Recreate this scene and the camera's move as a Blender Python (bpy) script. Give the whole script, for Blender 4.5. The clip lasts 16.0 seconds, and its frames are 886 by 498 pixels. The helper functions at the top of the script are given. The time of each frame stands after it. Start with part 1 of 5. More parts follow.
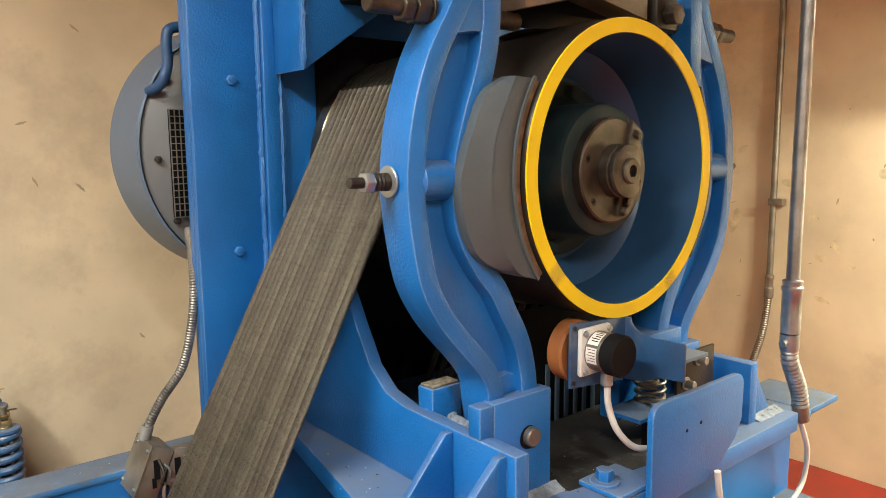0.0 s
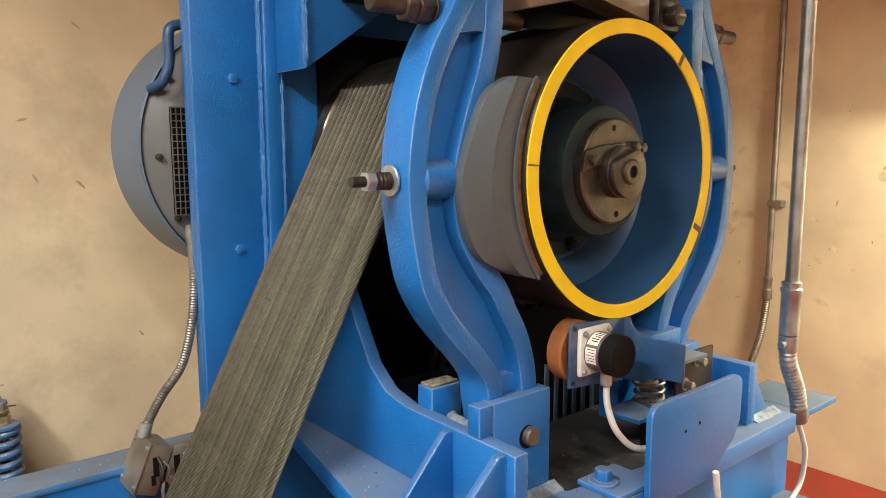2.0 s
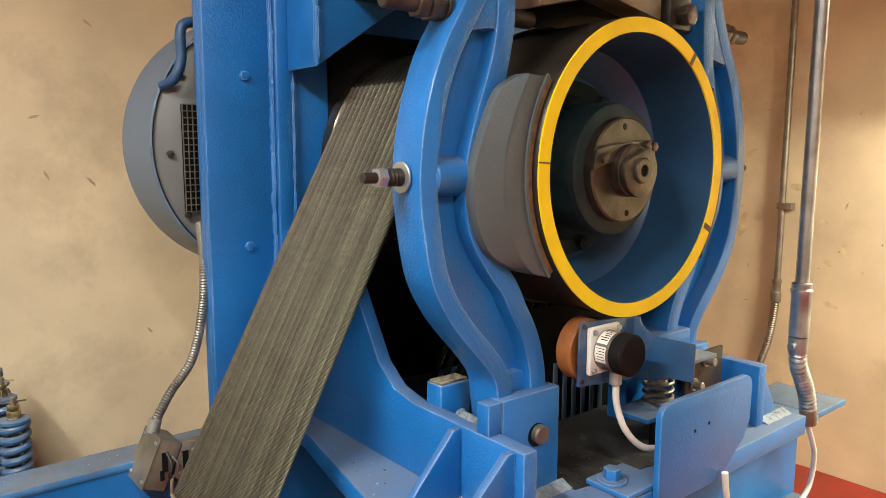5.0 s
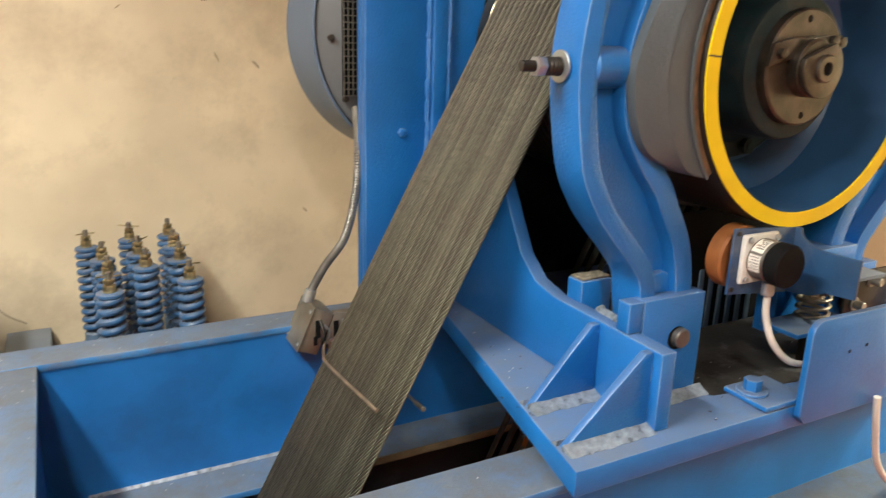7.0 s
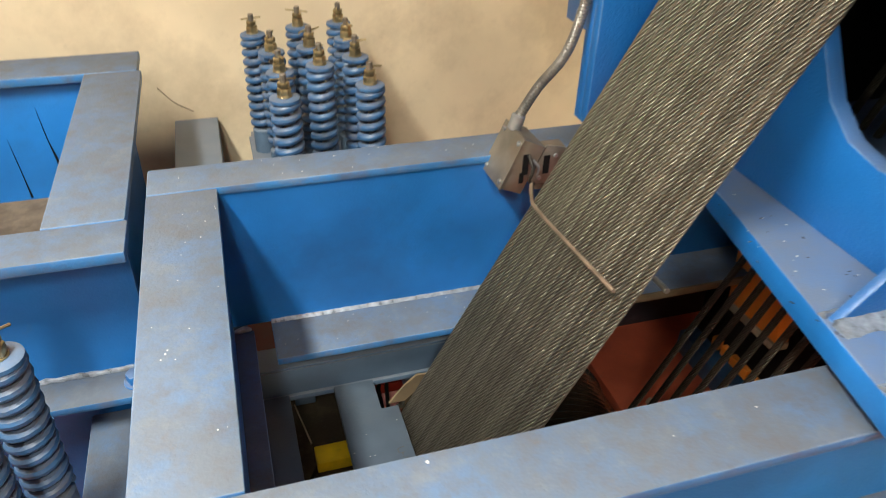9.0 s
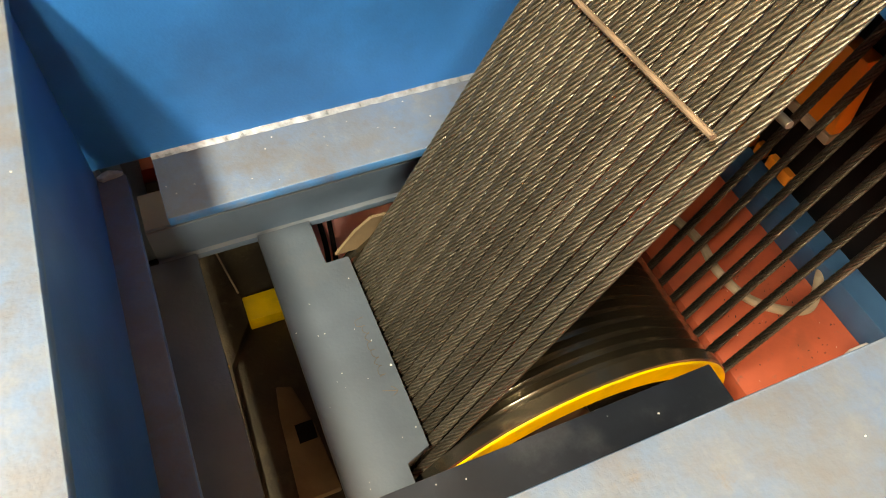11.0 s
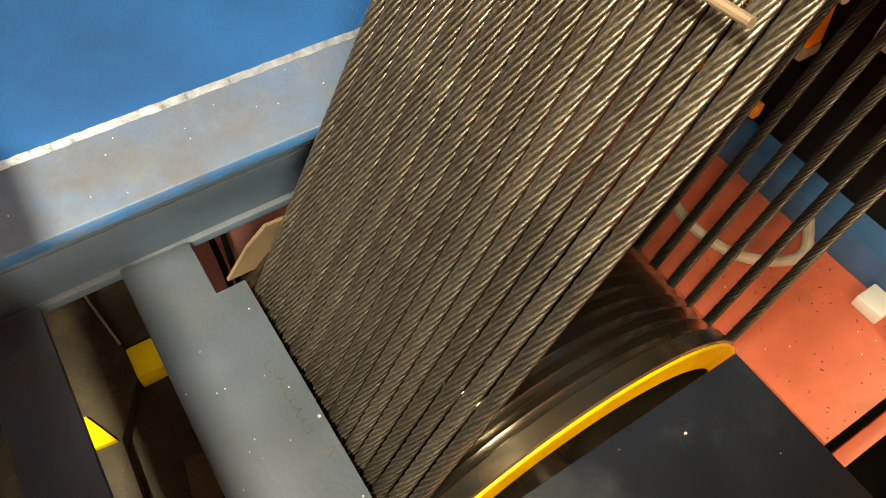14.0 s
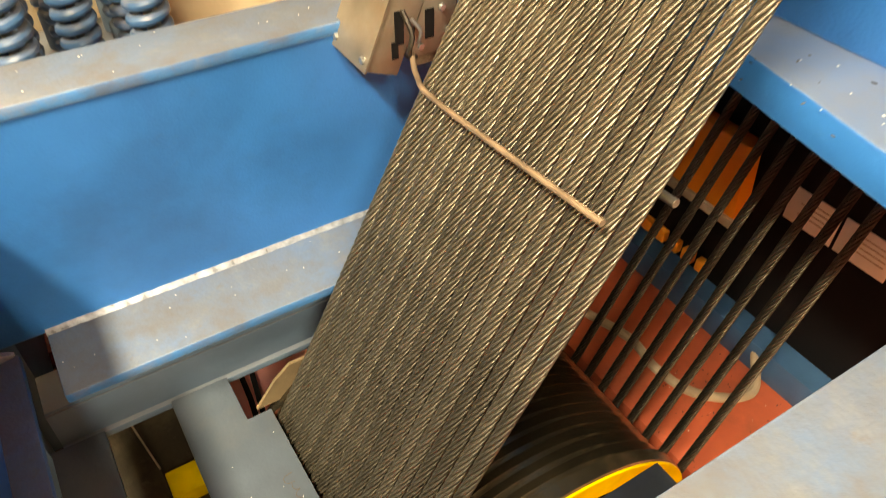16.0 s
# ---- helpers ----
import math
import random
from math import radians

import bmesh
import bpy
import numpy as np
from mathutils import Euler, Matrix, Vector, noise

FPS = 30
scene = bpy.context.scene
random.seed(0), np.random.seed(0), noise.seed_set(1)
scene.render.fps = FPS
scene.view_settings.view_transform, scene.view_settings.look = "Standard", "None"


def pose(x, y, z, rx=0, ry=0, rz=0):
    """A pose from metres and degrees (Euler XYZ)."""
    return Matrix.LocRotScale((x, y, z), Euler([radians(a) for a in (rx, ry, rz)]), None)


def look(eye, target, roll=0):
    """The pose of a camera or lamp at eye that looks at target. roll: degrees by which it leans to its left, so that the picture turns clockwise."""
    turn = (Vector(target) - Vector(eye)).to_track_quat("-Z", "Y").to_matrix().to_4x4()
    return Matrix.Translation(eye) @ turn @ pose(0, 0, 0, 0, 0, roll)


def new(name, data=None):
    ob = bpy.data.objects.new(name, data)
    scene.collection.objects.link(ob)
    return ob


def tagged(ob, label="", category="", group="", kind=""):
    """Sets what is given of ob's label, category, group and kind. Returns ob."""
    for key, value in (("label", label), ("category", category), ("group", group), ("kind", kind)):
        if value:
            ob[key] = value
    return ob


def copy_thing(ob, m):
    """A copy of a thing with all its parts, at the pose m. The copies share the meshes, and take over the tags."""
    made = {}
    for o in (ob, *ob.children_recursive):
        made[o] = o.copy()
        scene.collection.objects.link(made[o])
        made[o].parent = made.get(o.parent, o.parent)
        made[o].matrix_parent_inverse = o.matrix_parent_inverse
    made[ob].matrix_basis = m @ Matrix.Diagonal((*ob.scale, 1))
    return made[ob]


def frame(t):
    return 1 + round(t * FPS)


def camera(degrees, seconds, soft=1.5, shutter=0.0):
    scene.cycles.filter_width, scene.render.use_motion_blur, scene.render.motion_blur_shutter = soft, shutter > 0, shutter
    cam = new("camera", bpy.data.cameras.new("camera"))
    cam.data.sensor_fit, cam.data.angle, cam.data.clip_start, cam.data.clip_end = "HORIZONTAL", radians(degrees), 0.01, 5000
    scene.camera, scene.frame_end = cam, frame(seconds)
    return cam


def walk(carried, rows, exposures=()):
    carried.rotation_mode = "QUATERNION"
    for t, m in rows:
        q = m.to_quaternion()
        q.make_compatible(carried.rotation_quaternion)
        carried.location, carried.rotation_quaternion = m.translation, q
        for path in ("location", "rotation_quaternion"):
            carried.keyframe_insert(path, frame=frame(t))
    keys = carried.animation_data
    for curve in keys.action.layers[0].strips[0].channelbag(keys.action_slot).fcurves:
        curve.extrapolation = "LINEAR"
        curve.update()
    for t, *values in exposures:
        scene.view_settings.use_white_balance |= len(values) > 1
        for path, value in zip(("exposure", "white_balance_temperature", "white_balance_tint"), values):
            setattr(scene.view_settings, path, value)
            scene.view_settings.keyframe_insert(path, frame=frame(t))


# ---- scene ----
# camera and its walk
cam = camera(62.6, 16.0, soft=0.8, shutter=0.4)
PATH = [
    (0, (0.004, 0.002, 1.644), (1.267, 1.529, 1.369), -0.6),
    (0.5, (0.002, 0.003, 1.643), (1.267, 1.528, 1.367), -0.5),
    (1, (0.003, 0.002, 1.642), (1.265, 1.528, 1.366), -0.4),
    (1.5, (0.003, 0.001, 1.642), (1.265, 1.528, 1.367), -0.2),
    (2, (-0.001, 0.002, 1.644), (1.264, 1.526, 1.368), -0.2),
    (2.5, (0.0, 0.005, 1.643), (1.264, 1.53, 1.367), -0.1),
    (3, (-0.005, 0.006, 1.642), (1.261, 1.53, 1.369), -0.1),
    (5.3, (-0.008, 0.005, 1.634), (1.237, 1.547, 1.362), 0.3),
    (5.5, (-0.007, 0.006, 1.633), (1.224, 1.557, 1.351), 0.5),
    (6, (-0.014, 0.007, 1.629), (1.157, 1.593, 1.291), 1.0),
    (6.5, (-0.011, 0.007, 1.622), (1.053, 1.644, 1.188), 1.4),
    (7, (-0.032, 0.005, 1.624), (0.88, 1.698, 1.073), 1.7),
    (7.5, (-0.058, -0.006, 1.626), (0.693, 1.719, 0.946), 1.6),
    (8, (-0.071, 0.037, 1.617), (0.567, 1.754, 0.812), 1.6),
    (8.5, (-0.076, 0.183, 1.633), (0.493, 1.85, 0.685), 1.6),
    (9, (-0.076, 0.425, 1.616), (0.432, 2.006, 0.501), 1.7),
    (9.5, (-0.055, 0.659, 1.556), (0.409, 2.094, 0.242), 2.4),
    (10, (-0.016, 0.799, 1.483), (0.443, 2.068, 0.006), 3.4),
    (10.2, (-0.001, 0.834, 1.455), (0.465, 2.046, -0.066), 3.7),
    (12.3, (0.08, 1.013, 1.289), (0.703, 1.912, -0.386), 5.7),
    (12.5, (0.094, 1.025, 1.262), (0.729, 1.926, -0.406), 5.5),
    (13, (0.122, 1.067, 1.185), (0.782, 1.979, -0.468), 4.6),
    (13.5, (0.129, 1.083, 1.153), (0.799, 2.008, -0.489), 3.9),
    (14, (0.135, 1.084, 1.151), (0.801, 2.021, -0.486), 3.2),
    (14.5, (0.135, 1.083, 1.152), (0.803, 2.038, -0.473), 2.8),
    (15, (0.122, 1.06, 1.182), (0.816, 2.067, -0.4), 2.4),
    (15.5, (0.104, 0.997, 1.268), (0.838, 2.103, -0.228), 1.6),
    (16, (0.079, 0.91, 1.344), (0.864, 2.144, -0.021), 0.8),
]
walk(cam, [(t, look(eye, target, roll)) for t, eye, target, roll in PATH],
     exposures=[(0.0, 0.0, 6500, 10), (7.8, 0.0, 6500, 10), (9.0, 0.17, 6600, 10), (10.0, 0.75, 8000, 10), (12.5, 0.83, 9100, 11), (14.5, 0.83, 9100, 11), (16.0, 1.08, 10300, 11)])

# ---------------------------------------------------------------- world and lights
world = bpy.data.worlds.new("room_air")
world.use_nodes = True
scene.world = world
world.node_tree.nodes["Background"].inputs[0].default_value = (1.0, 0.93, 0.82, 1)
world.node_tree.nodes["Background"].inputs[1].default_value = 0.005


def tube_lamp(name, at, size_x, size_y, watts, colour=(0.95, 0.965, 0.84)):
    data = bpy.data.lights.new(name, "AREA")
    data.shape, data.size, data.size_y, data.energy, data.color = "RECTANGLE", size_x, size_y, watts, colour
    ob = new(name, data)
    ob.matrix_basis = pose(*at)
    return ob


WARM, COOL = (1.0, 0.94, 0.70), (0.975, 0.96, 0.86)
# Second and third lamps are unseen, added to brighten fronts and the right wall.
LIGHTS = ((-1.05, 0.75, 3.2, 172, COOL), (-0.5, -1.3, 3.2, 94, COOL), (3.05, -0.1, 2.35, 138, WARM))
for lx, ly, lz, lw, tint in LIGHTS:
    tube_lamp("unseen_tube_light", (lx, ly, lz - 0.065), 0.22 if lx < 3 else 0.04, 1.15, lw, tint)


# ---------------------------------------------------------------- materials
def material(name, colour, rough=0.5, metal=0.0, vary=0.25, scale=6.0, fine=90.0, bump=0.15, dust=None, dust_amount=0.0,
             stain=None, stain_amount=0.0, coat=0.0, per_object=0.0, spec=0.5, wear=0.0, spots=0.0, blotch=0.0):
    m = bpy.data.materials.new(name)
    m.use_nodes = True
    t = m.node_tree
    n, l = t.nodes, t.links
    b = n["Principled BSDF"]
    b.inputs["Metallic"].default_value = metal
    b.inputs["Coat Weight"].default_value = coat
    b.inputs["Specular IOR Level"].default_value = spec
    co = n.new("ShaderNodeTexCoord")
    big = n.new("ShaderNodeTexNoise")
    big.inputs["Scale"].default_value, big.inputs["Detail"].default_value = scale, 6
    small = n.new("ShaderNodeTexNoise")
    small.inputs["Scale"].default_value, small.inputs["Detail"].default_value = fine, 4
    for q in (big, small):
        l.new(co.outputs["Object"], q.inputs["Vector"])
    mix = n.new("ShaderNodeMix")
    mix.data_type = "RGBA"
    dark = tuple(c * (1 - vary) for c in colour) + (1,)
    light = tuple(min(1, c * (1 + vary * 0.6)) for c in colour) + (1,)
    mix.inputs[6].default_value, mix.inputs[7].default_value = dark, light
    ramp = n.new("ShaderNodeMapRange")
    ramp.inputs[1].default_value, ramp.inputs[2].default_value = 0.35, 0.65
    l.new(big.outputs["Fac"], ramp.inputs[0])
    l.new(ramp.outputs[0], mix.inputs[0])
    out = mix.outputs[2]
    if per_object:
        info = n.new("ShaderNodeObjectInfo")
        hsv = n.new("ShaderNodeHueSaturation")
        mr = n.new("ShaderNodeMapRange")
        mr.inputs[3].default_value, mr.inputs[4].default_value = 1 - per_object, 1 + per_object
        l.new(info.outputs["Random"], mr.inputs[0])
        l.new(mr.outputs[0], hsv.inputs["Value"])
        l.new(out, hsv.inputs["Color"])
        out = hsv.outputs[0]
    if stain:
        sn = n.new("ShaderNodeTexNoise")
        sn.inputs["Scale"].default_value, sn.inputs["Detail"].default_value, sn.inputs["Roughness"].default_value = scale * 0.7, 9, 0.7
        off = n.new("ShaderNodeMapping")
        off.inputs["Location"].default_value = (3.1, 7.7, 1.3)
        l.new(co.outputs["Object"], off.inputs[0])
        l.new(off.outputs[0], sn.inputs["Vector"])
        sr = n.new("ShaderNodeMapRange")
        sr.inputs[1].default_value, sr.inputs[2].default_value, sr.inputs[4].default_value = 0.52, 0.74, stain_amount
        l.new(sn.outputs["Fac"], sr.inputs[0])
        sm = n.new("ShaderNodeMix")
        sm.data_type = "RGBA"
        sm.inputs[7].default_value = (*stain, 1)
        l.new(sr.outputs[0], sm.inputs[0])
        l.new(out, sm.inputs[6])
        out = sm.outputs[2]
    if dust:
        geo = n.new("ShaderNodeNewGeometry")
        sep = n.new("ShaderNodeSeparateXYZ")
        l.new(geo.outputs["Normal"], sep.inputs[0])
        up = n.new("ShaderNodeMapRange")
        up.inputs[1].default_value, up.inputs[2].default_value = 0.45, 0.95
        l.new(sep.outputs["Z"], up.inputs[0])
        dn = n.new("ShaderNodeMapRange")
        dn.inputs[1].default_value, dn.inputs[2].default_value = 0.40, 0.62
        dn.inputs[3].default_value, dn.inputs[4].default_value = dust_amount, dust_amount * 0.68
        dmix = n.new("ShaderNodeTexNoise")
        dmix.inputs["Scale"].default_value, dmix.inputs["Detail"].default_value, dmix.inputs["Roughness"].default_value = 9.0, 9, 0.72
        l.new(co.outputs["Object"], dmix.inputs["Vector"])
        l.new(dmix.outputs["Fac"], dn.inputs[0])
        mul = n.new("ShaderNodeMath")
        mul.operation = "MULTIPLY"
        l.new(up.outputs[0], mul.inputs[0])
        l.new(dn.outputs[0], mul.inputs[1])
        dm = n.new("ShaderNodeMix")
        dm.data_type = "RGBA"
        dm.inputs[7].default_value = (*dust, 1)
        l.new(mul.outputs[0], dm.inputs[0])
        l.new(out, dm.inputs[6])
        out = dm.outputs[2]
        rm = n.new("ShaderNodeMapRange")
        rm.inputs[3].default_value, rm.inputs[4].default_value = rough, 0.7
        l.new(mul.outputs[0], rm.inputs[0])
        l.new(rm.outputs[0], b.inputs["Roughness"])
    else:
        rr = n.new("ShaderNodeMapRange")
        rr.inputs[3].default_value, rr.inputs[4].default_value = max(0.05, rough - 0.1), min(1, rough + 0.1)
        l.new(big.outputs["Fac"], rr.inputs[0])
        l.new(rr.outputs[0], b.inputs["Roughness"])
    if wear:
        bev = n.new("ShaderNodeBevel")
        bev.samples = 4
        bev.inputs["Radius"].default_value = 0.005
        gn = n.new("ShaderNodeNewGeometry")
        dot = n.new("ShaderNodeVectorMath")
        dot.operation = "DOT_PRODUCT"
        l.new(bev.outputs[0], dot.inputs[0])
        l.new(gn.outputs["Normal"], dot.inputs[1])
        ew = n.new("ShaderNodeMapRange")
        ew.inputs[1].default_value, ew.inputs[2].default_value, ew.inputs[3].default_value, ew.inputs[4].default_value = 0.985, 0.90, 0.0, 1.0
        l.new(dot.outputs["Value"], ew.inputs[0])
        en = n.new("ShaderNodeMapRange")
        en.inputs[1].default_value, en.inputs[2].default_value, en.inputs[4].default_value = 0.38, 0.62, wear
        l.new(big.outputs["Fac"], en.inputs[0])
        em = n.new("ShaderNodeMath")
        em.operation = "MULTIPLY"
        l.new(ew.outputs[0], em.inputs[0])
        l.new(en.outputs[0], em.inputs[1])
        wm = n.new("ShaderNodeMix")
        wm.data_type = "RGBA"
        wm.inputs[7].default_value = (0.26, 0.36, 0.50, 1)
        l.new(em.outputs[0], wm.inputs[0])
        l.new(out, wm.inputs[6])
        out = wm.outputs[2]
    if blotch:
        bn = n.new("ShaderNodeTexNoise")
        bn.inputs["Scale"].default_value, bn.inputs["Detail"].default_value, bn.inputs["Roughness"].default_value = 15.0, 10, 0.68
        shift = n.new("ShaderNodeMapping")
        shift.inputs["Location"].default_value = (5.3, 1.9, 0.4)
        l.new(co.outputs["Object"], shift.inputs[0])
        l.new(shift.outputs[0], bn.inputs["Vector"])
        for lo, hi, tint in ((0.50, 0.66, (0.092, 0.086, 0.080, 1)), (0.46, 0.34, (0.140, 0.157, 0.183, 1))):
            br = n.new("ShaderNodeMapRange")
            br.inputs[1].default_value, br.inputs[2].default_value, br.inputs[4].default_value = lo, hi, blotch
            l.new(bn.outputs["Fac"], br.inputs[0])
            bm_mix = n.new("ShaderNodeMix")
            bm_mix.data_type = "RGBA"
            bm_mix.inputs[7].default_value = tint
            l.new(br.outputs[0], bm_mix.inputs[0])
            l.new(out, bm_mix.inputs[6])
            out = bm_mix.outputs[2]
    if spots:
        sp = n.new("ShaderNodeTexNoise")
        sp.inputs["Scale"].default_value, sp.inputs["Detail"].default_value, sp.inputs["Roughness"].default_value = 26.0, 8, 0.75
        l.new(co.outputs["Object"], sp.inputs["Vector"])
        spr = n.new("ShaderNodeMapRange")
        spr.inputs[1].default_value, spr.inputs[2].default_value, spr.inputs[4].default_value = 0.60, 0.70, spots
        l.new(sp.outputs["Fac"], spr.inputs[0])
        spm = n.new("ShaderNodeMix")
        spm.data_type = "RGBA"
        spm.inputs[7].default_value = (0.11, 0.10, 0.09, 1)
        l.new(spr.outputs[0], spm.inputs[0])
        l.new(out, spm.inputs[6])
        out = spm.outputs[2]
    l.new(out, b.inputs["Base Color"])
    bp = n.new("ShaderNodeBump")
    bp.inputs["Strength"].default_value, bp.inputs["Distance"].default_value = bump, 0.002
    l.new(small.outputs["Fac"], bp.inputs["Height"])
    l.new(bp.outputs[0], b.inputs["Normal"])
    return m


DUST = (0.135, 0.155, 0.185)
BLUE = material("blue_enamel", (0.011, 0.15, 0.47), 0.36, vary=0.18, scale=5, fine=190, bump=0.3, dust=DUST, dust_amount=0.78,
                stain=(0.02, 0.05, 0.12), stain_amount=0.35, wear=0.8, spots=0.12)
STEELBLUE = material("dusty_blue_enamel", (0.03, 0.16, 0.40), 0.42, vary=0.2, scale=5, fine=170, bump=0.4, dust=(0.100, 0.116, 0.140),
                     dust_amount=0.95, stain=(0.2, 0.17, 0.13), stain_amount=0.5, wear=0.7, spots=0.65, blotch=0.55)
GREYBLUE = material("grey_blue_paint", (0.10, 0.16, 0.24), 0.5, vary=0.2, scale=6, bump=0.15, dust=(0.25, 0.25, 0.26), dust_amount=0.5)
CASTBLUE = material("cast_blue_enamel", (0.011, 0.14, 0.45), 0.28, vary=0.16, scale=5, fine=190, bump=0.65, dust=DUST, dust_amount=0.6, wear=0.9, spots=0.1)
WELD = material("painted_weld", (0.24, 0.285, 0.345), 0.30, metal=0.2, vary=0.4, scale=60, fine=200, bump=0.7, stain=(0.16, 0.14, 0.11), stain_amount=0.5)
YELLOW = material("yellow_paint", (0.82, 0.625, 0.003), 0.5, vary=0.08, scale=9, bump=0.08, spec=0.3, stain=(0.55, 0.36, 0.02), stain_amount=0.25)
ORANGEY = material("yellow_rim_paint", (0.74, 0.55, 0.012), 0.45, vary=0.2, scale=14, bump=0.2, stain=(0.08, 0.06, 0.04), stain_amount=0.5)
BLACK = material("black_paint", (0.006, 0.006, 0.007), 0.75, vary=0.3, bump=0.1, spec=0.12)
DARKIRON = material("greasy_dark_iron", (0.032, 0.027, 0.023), 0.42, metal=0.5, vary=0.35, scale=12, bump=0.25)
MACHINED = material("browned_machined_steel", (0.075, 0.064, 0.052), 0.42, metal=0.6, vary=0.45, scale=22, fine=150, bump=0.35,
                    stain=(0.055, 0.032, 0.02), stain_amount=0.8, spots=0.3)
GREENIRON = material("dark_green_iron", (0.010, 0.026, 0.032), 0.62, spec=0.3, metal=0.0, vary=0.4, scale=14, bump=0.25, stain=(0.075, 0.055, 0.04), stain_amount=0.6)
SHOEGREY = material("grey_shoe_paint", (0.072, 0.090, 0.106), 0.55, vary=0.12, scale=8, fine=150, bump=0.35)
LINING = material("brown_brake_lining", (0.15, 0.085, 0.045), 0.85, vary=0.5, scale=40, fine=220, bump=0.6)
ZINC = material("zinc_plated_steel", (0.40, 0.43, 0.45), 0.36, metal=0.8, vary=0.25, scale=25, bump=0.15)
BRASSY = material("yellow_zinc_nuts", (0.44, 0.36, 0.20), 0.35, metal=0.9, vary=0.35, scale=30, bump=0.15)


def rope_steel(name, colour, rough, metal, contrast):
    """Fine drawn wires along a stranded rope: long thin streaks in relief and tone; the tone paints the wires' glints
    as well as the oil and dust between them.
    """
    m = material(name, colour, rough, metal=metal, vary=0.12, scale=16, fine=500, bump=0.05, per_object=0.2)
    t = m.node_tree
    n, l = t.nodes, t.links
    b = n["Principled BSDF"]
    co = n.new("ShaderNodeTexCoord")
    mp = n.new("ShaderNodeMapping")
    mp.inputs["Scale"].default_value = (1.0, 1.0, 0.14)
    l.new(co.outputs["Object"], mp.inputs[0])
    wires = n.new("ShaderNodeTexNoise")
    wires.inputs["Scale"].default_value, wires.inputs["Detail"].default_value, wires.inputs["Roughness"].default_value = 640.0, 3, 0.6
    l.new(mp.outputs[0], wires.inputs["Vector"])
    tone = n.new("ShaderNodeMapRange")
    tone.inputs[1].default_value, tone.inputs[2].default_value = 0.34, 0.66
    tone.inputs[3].default_value, tone.inputs[4].default_value = 1 - contrast, 1 + contrast
    l.new(wires.outputs["Fac"], tone.inputs[0])
    hsv = n.new("ShaderNodeHueSaturation")
    old = b.inputs["Base Color"].links[0].from_socket
    l.new(old, hsv.inputs["Color"])
    l.new(tone.outputs[0], hsv.inputs["Value"])
    l.new(hsv.outputs[0], b.inputs["Base Color"])
    bp = n.new("ShaderNodeBump")
    bp.inputs["Strength"].default_value, bp.inputs["Distance"].default_value = 0.5, 0.0012
    l.new(wires.outputs["Fac"], bp.inputs["Height"])
    l.new(bp.outputs[0], b.inputs["Normal"])
    return m


ROPE = rope_steel("oiled_steel_rope", (0.155, 0.143, 0.117), 0.39, 0.80, 0.5)
# Darker copy of ROPE: wrapped and rear runs carry their shade in the colour.
ROPESHADE = rope_steel("oiled_shaded_rope", (0.070, 0.063, 0.050), 0.36, 0.9, 0.5)
GROOVE = material("dark_sheave_iron", (0.17, 0.148, 0.108), 0.20, metal=0.9, vary=0.3, scale=10, bump=0.1)
WALL = material("cream_wall_paint", (0.715, 0.60, 0.42), 0.75, vary=0.14, scale=2.2, fine=60, bump=0.12, stain=(0.42, 0.33, 0.22), stain_amount=0.7, spots=0.12)
CEIL = material("white_ceiling_paint", (0.74, 0.72, 0.67), 0.8, vary=0.06, scale=2)
# Lighter copy of the floor red: light on the slab put into the colour.
LITFLOOR = material("red_floor_paint", (0.45, 0.095, 0.050), 0.5, vary=0.2, scale=7, fine=70, bump=0.25, stain=(0.16, 0.06, 0.04), stain_amount=0.6, spots=0.6)
DARKRED = material("dark_red_floor_paint", (0.25, 0.020, 0.012), 0.42, vary=0.2, scale=7, fine=70, bump=0.25, stain=(0.16, 0.03, 0.02), stain_amount=0.5, spots=0.4)
CONCRETE = material("dark_pit_concrete", (0.09, 0.08, 0.065), 0.85, vary=0.35, scale=6, bump=0.5)
MOTORGREY = material("grey_motor_paint", (0.12, 0.13, 0.14), 0.42, vary=0.16, scale=4, bump=0.12, stain=(0.20, 0.14, 0.09), stain_amount=0.5)
MOTORBLUE = material("blue_grey_motor_shroud", (0.085, 0.133, 0.21), 0.42, vary=0.12, scale=4, bump=0.1)
GALV = material("galvanised_box_steel", (0.27, 0.25, 0.215), 0.45, metal=0.7, vary=0.3, scale=12, stain=(0.25, 0.14, 0.07), stain_amount=0.5)
COPPERY = material("rusty_rod", (0.24, 0.18, 0.13), 0.5, metal=0.4, vary=0.3, scale=20)
WHITEPL = material("white_plastic", (0.62, 0.62, 0.60), 0.45, vary=0.08, scale=18)
PAPER = material("label_paper", (0.72, 0.69, 0.64), 0.6, vary=0.05, scale=30)
ROLLER = material("brown_rubber_roller", (0.30, 0.11, 0.035), 0.5, vary=0.25, scale=20, bump=0.15)
# Blue darkened and blotched to hold the shade inside the drum.
DISHBLUE = material("shaded_blue_paint", (0.022, 0.078, 0.185), 0.40, vary=0.25, scale=4, bump=0.12, stain=(0.012, 0.020, 0.034), stain_amount=0.45)
CABLE = material("dirty_cable_sheath", (0.42, 0.36, 0.27), 0.6, vary=0.25, scale=14, stain=(0.14, 0.10, 0.06), stain_amount=0.6)
ROUGHGRIME = material("crusty_grime", (0.24, 0.21, 0.16), 0.8, vary=0.6, scale=90, fine=260, bump=1.0)
# Blue paint with the shade under the beams put into its colour.
SHADENAVY = material("shaded_navy_paint", (0.012, 0.017, 0.026), 0.45, vary=0.3, scale=10, stain=(0.08, 0.09, 0.10), stain_amount=0.5)
